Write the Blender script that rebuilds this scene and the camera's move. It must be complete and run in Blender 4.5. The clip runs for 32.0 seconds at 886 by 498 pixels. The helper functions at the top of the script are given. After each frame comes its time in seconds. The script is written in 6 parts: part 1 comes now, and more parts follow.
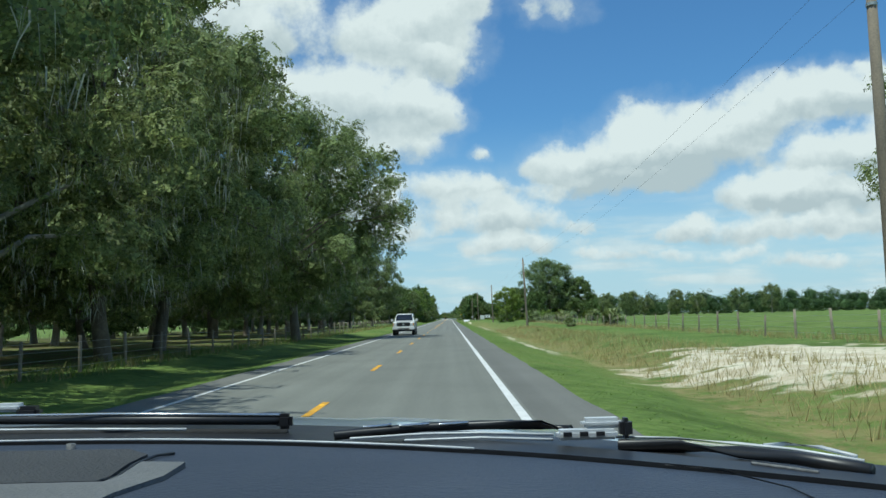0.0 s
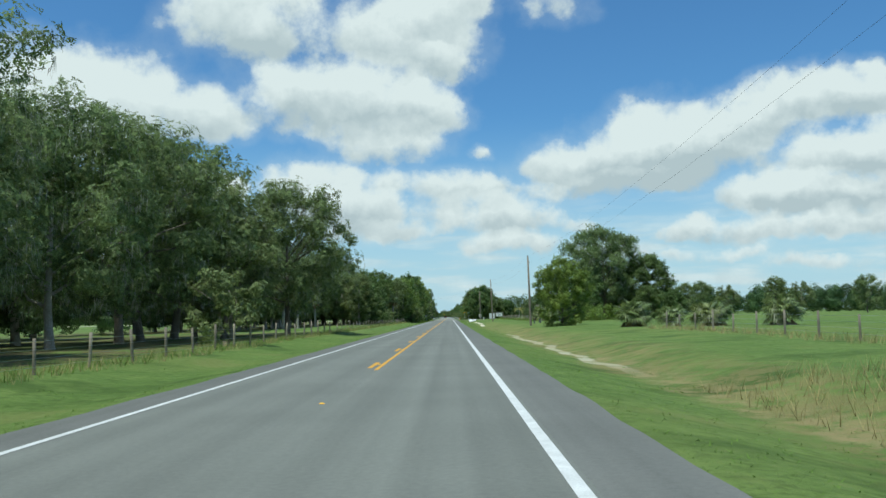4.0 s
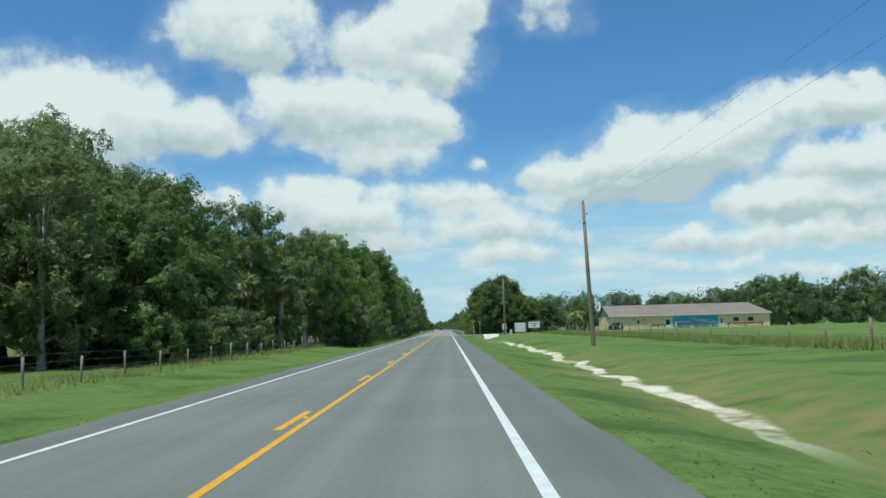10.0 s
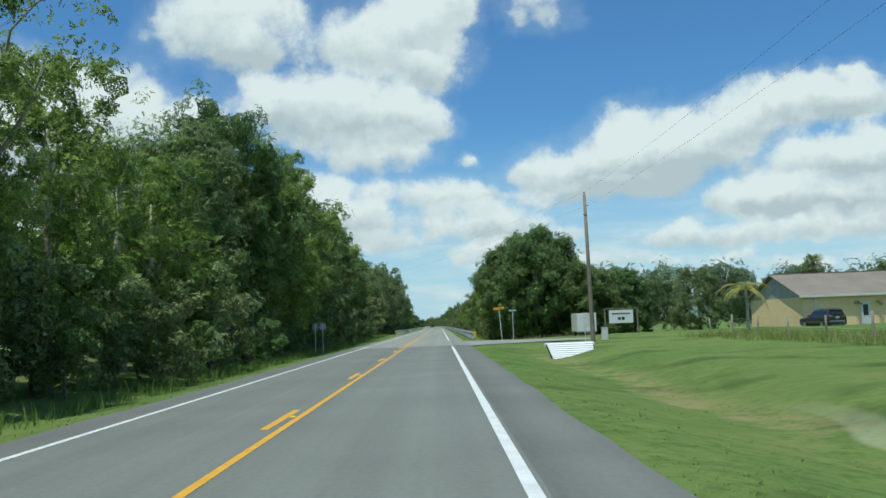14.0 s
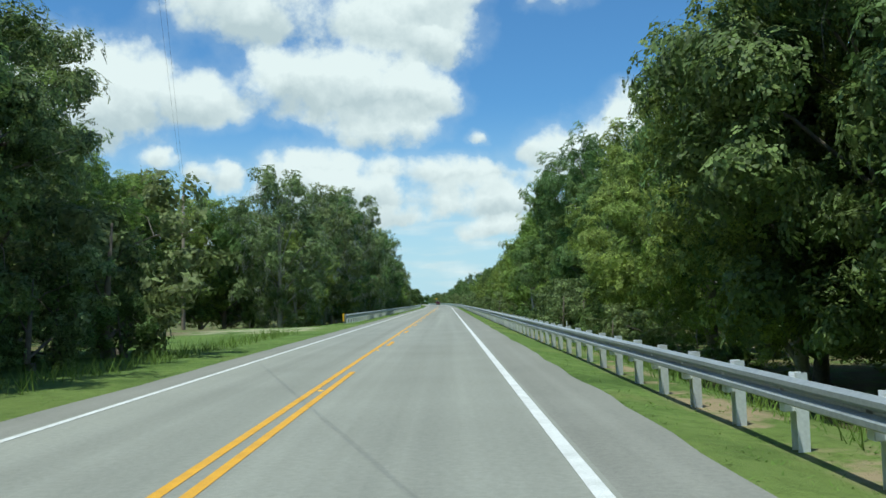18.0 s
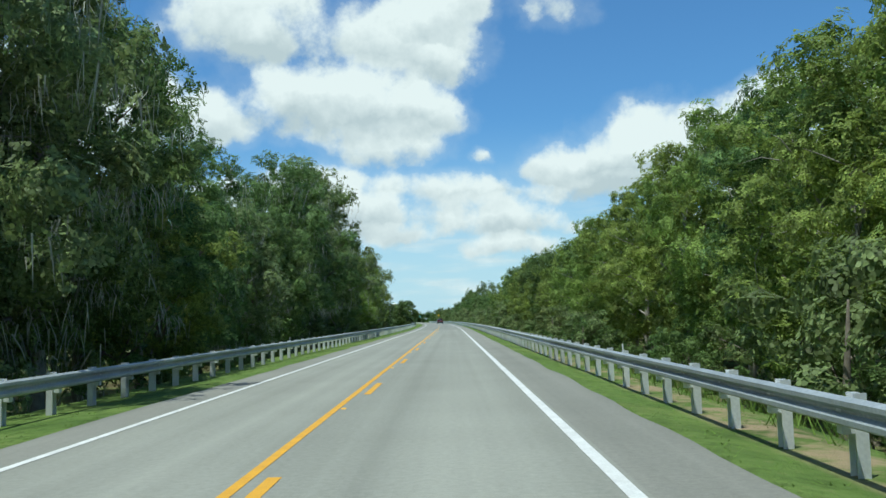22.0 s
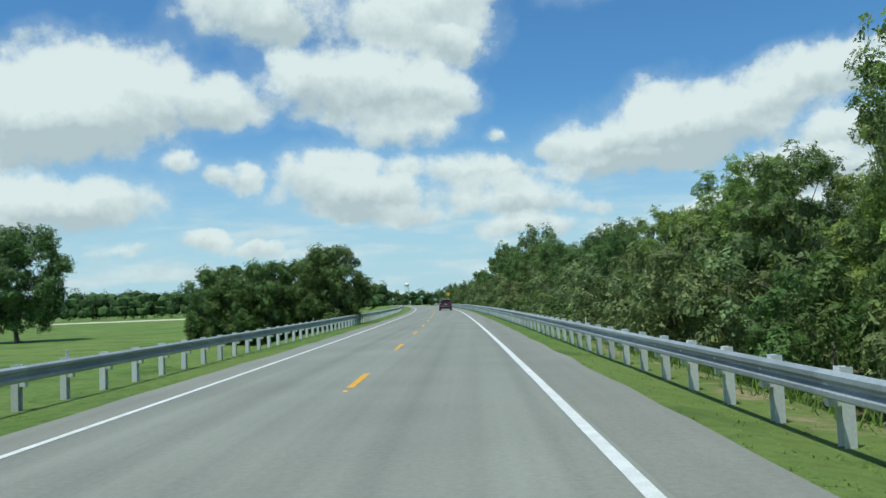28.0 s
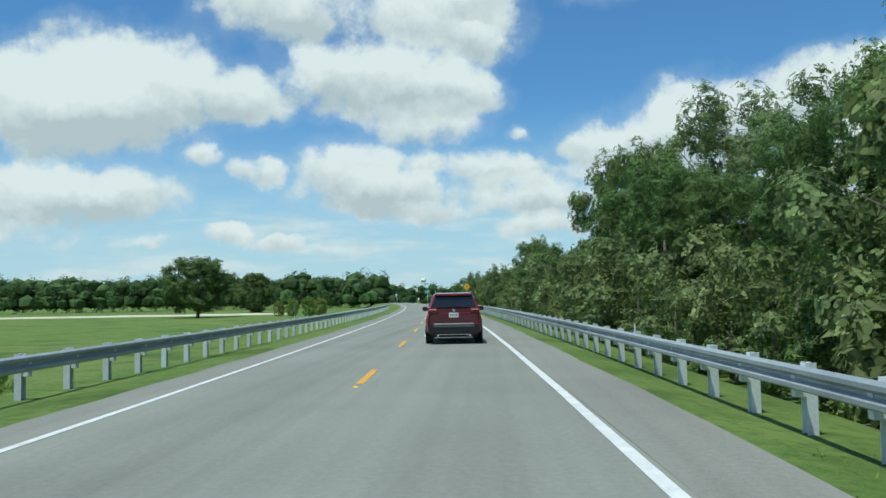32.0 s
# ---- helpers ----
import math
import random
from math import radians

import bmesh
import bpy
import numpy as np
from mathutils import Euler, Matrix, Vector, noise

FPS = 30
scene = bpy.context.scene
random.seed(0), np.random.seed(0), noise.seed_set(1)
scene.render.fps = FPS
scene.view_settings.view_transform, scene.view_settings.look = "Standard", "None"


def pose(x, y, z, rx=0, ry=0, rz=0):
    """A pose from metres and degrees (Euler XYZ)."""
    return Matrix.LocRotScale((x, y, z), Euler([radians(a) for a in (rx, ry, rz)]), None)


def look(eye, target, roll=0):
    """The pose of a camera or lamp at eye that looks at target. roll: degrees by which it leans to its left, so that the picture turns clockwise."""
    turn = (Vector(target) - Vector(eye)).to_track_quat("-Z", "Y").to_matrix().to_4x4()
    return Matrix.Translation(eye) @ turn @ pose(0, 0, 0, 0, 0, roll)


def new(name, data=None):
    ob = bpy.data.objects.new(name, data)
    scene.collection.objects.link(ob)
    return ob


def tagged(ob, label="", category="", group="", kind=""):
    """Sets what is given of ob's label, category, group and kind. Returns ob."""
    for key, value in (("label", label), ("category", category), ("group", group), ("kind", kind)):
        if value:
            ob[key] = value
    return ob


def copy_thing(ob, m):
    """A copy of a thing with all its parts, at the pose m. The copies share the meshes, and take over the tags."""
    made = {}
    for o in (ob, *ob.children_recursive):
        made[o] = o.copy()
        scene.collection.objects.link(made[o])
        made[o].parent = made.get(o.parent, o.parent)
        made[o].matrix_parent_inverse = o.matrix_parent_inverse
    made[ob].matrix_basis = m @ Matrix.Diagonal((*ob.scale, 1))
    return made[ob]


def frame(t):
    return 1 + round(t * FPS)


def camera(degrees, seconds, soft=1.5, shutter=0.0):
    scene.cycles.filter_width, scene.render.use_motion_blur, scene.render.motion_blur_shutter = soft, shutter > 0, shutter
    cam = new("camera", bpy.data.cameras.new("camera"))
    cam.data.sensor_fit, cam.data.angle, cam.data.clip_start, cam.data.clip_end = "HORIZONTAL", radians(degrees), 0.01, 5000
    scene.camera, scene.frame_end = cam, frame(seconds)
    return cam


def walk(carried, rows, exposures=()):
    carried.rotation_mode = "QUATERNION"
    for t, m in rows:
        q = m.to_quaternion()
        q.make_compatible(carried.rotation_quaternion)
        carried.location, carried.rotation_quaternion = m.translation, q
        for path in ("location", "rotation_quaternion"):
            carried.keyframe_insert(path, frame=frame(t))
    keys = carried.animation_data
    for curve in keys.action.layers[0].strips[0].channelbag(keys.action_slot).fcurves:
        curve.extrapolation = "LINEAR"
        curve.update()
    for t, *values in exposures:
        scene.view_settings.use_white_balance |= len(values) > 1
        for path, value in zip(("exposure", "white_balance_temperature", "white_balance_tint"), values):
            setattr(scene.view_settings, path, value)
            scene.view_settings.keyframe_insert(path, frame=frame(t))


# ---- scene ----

# ================= camera and its drive =================
cam = camera(55.2, 32.0, soft=1.5, shutter=0.0)
DRIVE = [
    (0, 2.14, 0, 1.5, 94.63, 1.42, 0.46),
    (0.5, 2.1, 12.2, 1.5, 94.55, 1.66, 0.37),
    (1, 2.05, 24.4, 1.5, 94.65, 1.72, 0.52),
    (1.5, 2.04, 36.6, 1.5, 94.77, 1.76, 0.62),
    (2, 2.03, 48.8, 1.5, 94.99, 1.89, 0.37),
    (2.5, 2.06, 61, 1.5, 94.27, 2.02, 0.22),
    (4.5, 2.14, 109.8, 1.5, 94.68, 1.02, 0.48),
    (5, 2.16, 122, 1.5, 94.78, 1.09, 0.33),
    (5.5, 2.21, 134.2, 1.5, 94.76, 1.42, 0.71),
    (6, 2.26, 146.4, 1.5, 94.1, 1.66, 1.15),
    (6.5, 2.24, 158.6, 1.5, 94.13, 1.44, 0.93),
    (7, 2.21, 170.8, 1.5, 94.16, 1.31, 0.77),
    (7.5, 2.23, 183, 1.5, 94.93, 1.55, 0.5),
    (8, 2.25, 195.2, 1.5, 95.48, 1.83, 0.3),
    (8.5, 2.27, 207.4, 1.5, 95.8, 1.83, 0.39),
    (9, 2.3, 219.6, 1.5, 95.13, 1.97, 0.24),
    (9.5, 2.33, 231.8, 1.5, 95.28, 1.82, 0.24),
    (10, 2.35, 244, 1.5, 95.32, 1.57, 0.3),
    (10.5, 2.4, 256.2, 1.5, 95.22, 1.56, 0.37),
    (11, 2.45, 268.4, 1.5, 95.3, 1.45, 0.43),
    (11.5, 2.5, 280.6, 1.5, 95.49, 1.55, 0.39),
    (12, 2.54, 292.8, 1.5, 95.44, 1.68, 0.23),
    (12.5, 2.51, 305, 1.5, 95.4, 1.64, 0.12),
    (13, 2.47, 317.2, 1.5, 95.37, 1.64, 0.13),
    (13.5, 2.46, 329.4, 1.5, 94.95, 1.78, 0.2),
    (14, 2.44, 341.6, 1.5, 95.1, 2.15, -0.2),
    (14.5, 2.39, 353.8, 1.5, 94.85, 1.59, -0.44),
    (16.5, 2.19, 402.6, 1.5, 94.32, 0.67, 0.84),
    (17, 2.14, 414.8, 1.5, 93.66, 0.6, -0.09),
    (17.5, 2.1, 427, 1.5, 93.14, 1.05, 0.2),
    (18, 2.06, 439.2, 1.5, 93.55, 1.42, 0.25),
    (18.5, 1.98, 451.4, 1.5, 94.03, 1.45, 0.59),
    (19, 1.91, 463.6, 1.5, 94.03, 1.34, 0.98),
    (19.5, 1.78, 475.8, 1.5, 94.28, 1.38, 0.49),
    (20, 1.65, 488, 1.5, 94.31, 1.38, 0.35),
    (20.5, 1.64, 500.2, 1.5, 94.43, 1.45, 0.3),
    (21, 1.63, 512.4, 1.5, 94.39, 1.42, 0.54),
    (21.5, 1.68, 524.6, 1.5, 94.73, 1.41, 0.54),
    (22, 1.72, 536.8, 1.5, 94.73, 1.5, 0.54),
    (22.5, 1.82, 549, 1.5, 94.79, 1.35, 0.62),
    (23, 1.92, 561.2, 1.5, 94.62, 1.3, 0.53),
    (23.5, 1.98, 573.4, 1.5, 94.3, 1.51, 0.28),
    (24, 2.03, 585.6, 1.5, 94.28, 1.58, 0.26),
    (24.5, 2.08, 597.8, 1.5, 94.12, 1.48, 0.32),
    (25, 2.13, 610, 1.5, 94.07, 1.38, 0.32),
    (25.5, 2.07, 622.2, 1.5, 93.86, 1.02, 0.56),
    (27.5, 1.71, 671, 1.5, 93.58, 1.68, 1.42),
    (28, 1.59, 683.2, 1.5, 93.48, 2.3, 1.69),
    (28.5, 1.34, 695.4, 1.5, 93.39, 2.12, 2.19),
    (29, 1.09, 707.6, 1.5, 93.35, 2.15, 2.85),
    (29.5, 0.84, 719.8, 1.5, 93.3, 2.07, 2.66),
    (30, 0.59, 732, 1.5, 93.42, 1.99, 2.51),
    (30.5, 0.23, 744.2, 1.5, 93.47, 1.35, 2.31),
    (31, -0.12, 756.4, 1.5, 93.31, 1.13, 2.27),
    (31.5, -0.39, 768.6, 1.5, 93.33, 1.26, 2.71),
    (32, -0.66, 780.8, 1.5, 93.33, 1.07, 2.96),
]
walk(cam, [(t, pose(x, y, z, rx, ry, rz)) for t, x, y, z, rx, ry, rz in DRIVE],
     exposures=[(0, 0.0), (14.5, 0.0), (18, 0.15), (25.5, 0.15), (28, 0.0), (32, 0.0)])

# ================= sky, clouds and sun =================
SUN_AZ, SUN_EL = radians(-138), radians(73)     # left of the road and a little behind, near noon


def world_sky():
    w = bpy.data.worlds.new("world")
    scene.world = w
    w.use_nodes = True
    nt = w.node_tree
    nt.nodes.clear()
    N, L = nt.nodes.new, nt.links.new

    def math_node(op, a, b=None, c=None, clamp=False):
        n = N("ShaderNodeMath")
        n.operation, n.use_clamp = op, clamp
        for i, v in enumerate((a, b, c)):
            if v is None:
                continue
            if isinstance(v, (int, float)):
                n.inputs[i].default_value = v
            else:
                L(v, n.inputs[i])
        return n.outputs[0]

    def vec(op, a, b):
        n = N("ShaderNodeVectorMath")
        n.operation = op
        for i, v in enumerate((a, b)):
            if isinstance(v, tuple):
                n.inputs[i].default_value = v
            else:
                L(v, n.inputs[i])
        return n.outputs["Value"] if op in ("DOT_PRODUCT", "LENGTH") else n.outputs[0]

    sky = N("ShaderNodeTexSky")
    sky.sky_type, sky.sun_disc = "NISHITA", False
    sky.sun_elevation, sky.sun_rotation = SUN_EL, SUN_AZ
    sky.air_density, sky.dust_density, sky.ozone_density = 1.0, 0.6, 2.5
    tc = N("ShaderNodeTexCoord")
    d = tc.outputs["Generated"]
    sep = N("ShaderNodeSeparateXYZ")
    L(d, sep.inputs[0])
    az = math_node("ARCTAN2", sep.outputs[0], sep.outputs[1])
    el = math_node("ARCSINE", sep.outputs[2])
    comb = N("ShaderNodeCombineXYZ")
    L(az, comb.inputs[0]), L(el, comb.inputs[1])
    nz = N("ShaderNodeTexNoise")
    nz.inputs["Scale"].default_value, nz.inputs["Detail"].default_value = 9.0, 3.0
    L(d, nz.inputs["Vector"])
    warp = vec("MULTIPLY", vec("SUBTRACT", nz.outputs["Color"], (0.5, 0.5, 0.5)), (0.055, 0.040, 0.0))
    nz2 = N("ShaderNodeTexNoise")
    nz2.inputs["Scale"].default_value, nz2.inputs["Detail"].default_value, nz2.inputs["Roughness"].default_value = 42.0, 3.0, 0.6
    L(d, nz2.inputs["Vector"])
    warp2 = vec("MULTIPLY", vec("SUBTRACT", nz2.outputs["Color"], (0.5, 0.5, 0.5)), (0.022, 0.020, 0.0))
    uv = vec("ADD", vec("ADD", comb.outputs[0], warp), warp2)
    # cumulus heaps: azimuth and elevation in degrees, half width, half height, weight
    upper = [(-13.4, 20.0, 4.1, 2.8, 1), (-12.3, 18.4, 2.4, 1.6, 0.8), (-0.7, 20.9, 3.6, 1.9, 1), (-3.6, 18.5, 5.3, 2.3, 1), (-0.2, 17.0, 1.8, 1.2, 0.9),
             (7.6, 20.8, 3.1, 1.7, 0.55), (-11.2, 14.7, 2.8, 2.0, 0.95), (-5.7, 14.5, 4.7, 2.0, 1.1), (-1.5, 13.6, 3.1, 1.3, 0.95), (-3.7, 11.7, 3.3, 1.3, 0.95),
             (2.8, 11.0, 0.9, 0.6, 0.7), (-27.2, 17.1, 2.0, 1.3, 0.5)]
    ahead = [(-7.7, 8.3, 4.3, 1.9, 1), (-5.4, 7.0, 4.3, 1.4, 0.85), (-3.4, 9.1, 2.4, 1.1, 0.6), (1.5, 8.3, 3.5, 1.2, 1), (3.3, 6.6, 4.3, 1.2, 0.95),
             (6.9, 8.2, 2.4, 0.8, 0.6), (4.8, 4.8, 3.9, 0.8, 0.8), (-3.5, 5.6, 3.1, 0.7, 0.7), (-6.6, 6.1, 3.5, 0.6, 0.5), (10.2, 4.0, 3.5, 0.6, 0.5), (8.7, 6.0, 2.8, 0.6, 0.5)]
    right = [(10.1, 10.0, 3.9, 1.6, 1.05), (14.3, 10.9, 4.1, 2.2, 1.15), (18.0, 11.0, 3.5, 2.0, 1.05), (21.0, 12.5, 2.8, 1.6, 1), (24.5, 13.4, 3.5, 1.4, 1),
             (26.9, 12.9, 2.4, 1.4, 0.9), (26.6, 14.6, 0.8, 0.4, 0.6), (13.1, 8.7, 4.7, 0.8, 0.8), (24.6, 9.4, 2.8, 1.6, 1), (27.5, 9.5, 2.8, 1.8, 1.05),
             (30.5, 8.9, 3.4, 2.0, 1), (21.0, 7.3, 3.0, 1.3, 1), (24.7, 7.1, 3.9, 1.2, 0.95), (28.3, 6.9, 3.1, 1.3, 0.9), (15.9, 5.4, 2.4, 0.9, 0.95)]
    lower = [(19.8, 5.2, 3.9, 0.9, 0.8), (26.3, 5.3, 3.5, 0.9, 0.85), (16.9, 3.8, 4.7, 0.6, 0.6), (23.8, 3.1, 4.3, 0.6, 0.5), (-22.6, 13.6, 5.3, 2.9, 1.1),
             (-25.2, 11.6, 3.9, 2.0, 1), (-28.4, 12.5, 4.2, 2.8, 1), (-16.6, 13.4, 3.4, 1.9, 0.9), (-24.3, 7.0, 3.7, 1.7, 1), (-28.1, 6.8, 3.9, 1.9, 1),
             (-18.7, 9.2, 1.6, 0.9, 0.7), (-15.4, 8.5, 1.9, 0.9, 0.8), (-17.4, 4.3, 1.7, 0.7, 0.7), (-14.0, 3.8, 1.9, 0.6, 0.7), (-22.2, 3.8, 2.8, 0.6, 0.55),
             (-30.4, 4.3, 4.2, 0.9, 0.6), (-11.6, 3.2, 2.5, 0.5, 0.5)]
    field, under = None, None
    k = math.pi / 180
    for a, e, ha, he, wgt in upper + ahead + right + lower:
        q = vec("MULTIPLY", vec("SUBTRACT", uv, (a * k, e * k, 0.0)), (1 / (1.42 * ha * k), 1 / (1.40 * he * k), 0.0))
        m = math_node("SUBTRACT", wgt, vec("DOT_PRODUCT", q, q))
        sp = N("ShaderNodeSeparateXYZ")
        L(q, sp.inputs[0])
        s = math_node("MULTIPLY", math_node("MAXIMUM", m, 0.0), math_node("MULTIPLY", sp.outputs[1], -1.0))
        field = m if field is None else math_node("SMOOTH_MAX", field, m, 0.55)
        under = s if under is None else math_node("ADD", under, s)
    # fair-weather cumulus over the rest of the sky
    rest = N("ShaderNodeTexNoise")
    rest.inputs["Scale"].default_value, rest.inputs["Detail"].default_value = 3.0, 5.0
    L(d, rest.inputs["Vector"])
    away = math_node("MULTIPLY", math_node("SUBTRACT", math_node("ABSOLUTE", az), 0.62), 6.0, clamp=True)
    restm = math_node("SUBTRACT", math_node("MULTIPLY", math_node("SUBTRACT", rest.outputs["Fac"], 0.53), 5.0),
                      math_node("MULTIPLY", math_node("SUBTRACT", 1.0, away), 9.0))
    field = math_node("MAXIMUM", field, restm)
    fine = N("ShaderNodeTexNoise")
    fine.inputs["Scale"].default_value, fine.inputs["Detail"].default_value, fine.inputs["Roughness"].default_value = 17.0, 8.0, 0.62
    L(d, fine.inputs["Vector"])
    puff = N("ShaderNodeTexVoronoi")
    puff.feature = "SMOOTH_F1"
    puff.inputs["Scale"].default_value, puff.inputs["Smoothness"].default_value = 26.0, 0.35
    L(vec("ADD", d, vec("MULTIPLY", warp2, (1.5, 1.5, 1.5))), puff.inputs["Vector"])
    heap = math_node("SUBTRACT", 0.42, puff.outputs["Distance"])
    dens = math_node("ADD", field, math_node("MULTIPLY", math_node("SUBTRACT", fine.outputs["Fac"], 0.53), 1.5))
    dens = math_node("ADD", dens, math_node("MULTIPLY", heap, 0.55))
    ramp = N("ShaderNodeMapRange")
    ramp.interpolation_type = "SMOOTHSTEP"
    ramp.inputs["From Min"].default_value, ramp.inputs["From Max"].default_value = -0.02, 0.62
    L(dens, ramp.inputs["Value"])
    # thin veil that ties the heaps together
    veil = N("ShaderNodeMapRange")
    veil.interpolation_type = "SMOOTHSTEP"
    veil.inputs["From Min"].default_value, veil.inputs["From Max"].default_value = -0.5, 0.4
    veil.inputs["To Max"].default_value = 0.18
    L(dens, veil.inputs["Value"])
    # stratified streaks low over the horizon
    stv = vec("MULTIPLY", comb.outputs[0], (7.0, 42.0, 0.0))
    stn = N("ShaderNodeTexNoise")
    stn.inputs["Scale"].default_value, stn.inputs["Detail"].default_value = 1.0, 5.0
    L(stv, stn.inputs["Vector"])
    band = N("ShaderNodeMapRange")
    band.interpolation_type = "SMOOTHSTEP"
    band.inputs["From Min"].default_value, band.inputs["From Max"].default_value = 0.17, 0.05
    L(el, band.inputs["Value"])
    streak = N("ShaderNodeMapRange")
    streak.interpolation_type = "SMOOTHSTEP"
    streak.inputs["From Min"].default_value, streak.inputs["From Max"].default_value = 0.44, 0.66
    L(stn.outputs["Fac"], streak.inputs["Value"])
    streaks = math_node("MULTIPLY", math_node("MULTIPLY", streak.outputs[0], band.outputs[0]), 0.75)
    # thin haze low over the horizon
    haze = N("ShaderNodeMapRange")
    haze.interpolation_type = "SMOOTHSTEP"
    haze.inputs["From Min"].default_value, haze.inputs["From Max"].default_value = 0.24, 0.0
    haze.inputs["To Min"].default_value, haze.inputs["To Max"].default_value = 0.0, 0.85
    L(el, haze.inputs["Value"])
    shade = N("ShaderNodeMapRange")
    shade.inputs["From Min"].default_value, shade.inputs["From Max"].default_value = -0.15, 0.45
    L(math_node("ADD", under, math_node("MULTIPLY", math_node("SUBTRACT", nz2.outputs["Fac"], 0.5), 0.7)), shade.inputs["Value"])

    def mix(fac, a, b):
        n = N("ShaderNodeMix")
        n.data_type = "RGBA"
        L(fac, n.inputs["Factor"])
        for sock, v in ((n.inputs["A"], a), (n.inputs["B"], b)):
            if isinstance(v, tuple):
                sock.default_value = v
            else:
                L(v, sock)
        return n.outputs["Result"]

    cloud = mix(shade.outputs[0], CLOUD_TOP, CLOUD_UNDER)
    blue = N("ShaderNodeVectorMath")
    blue.operation = "MULTIPLY"
    L(sky.outputs[0], blue.inputs[0])
    blue.inputs[1].default_value = SKY_GAIN
    base = mix(haze.outputs[0], blue.outputs[0], HAZE)
    final = mix(math_node("MAXIMUM", math_node("MAXIMUM", ramp.outputs[0], veil.outputs[0]), streaks), base, cloud)
    bg = N("ShaderNodeBackground")
    bg.inputs["Strength"].default_value = 0.1
    L(final, bg.inputs["Color"])
    out = N("ShaderNodeOutputWorld")
    L(bg.outputs[0], out.inputs[0])


SKY_GAIN = (0.52, 0.99, 1.25)
CLOUD_TOP = (7.0, 8.2, 8.2, 1)
CLOUD_UNDER = (4.4, 5.6, 5.9, 1)
HAZE = (4.6, 6.9, 7.9, 1)
world_sky()
sun = new("sun", bpy.data.lights.new("sun", "SUN"))
sun.data.energy, sun.data.angle, sun.data.color = 4.2, radians(0.53), (0.87, 0.95, 0.87)
sd = Vector((math.sin(SUN_AZ) * math.cos(SUN_EL), math.cos(SUN_AZ) * math.cos(SUN_EL), math.sin(SUN_EL)))
sun.matrix_world = look(sd * 100, (0, 0, 0))


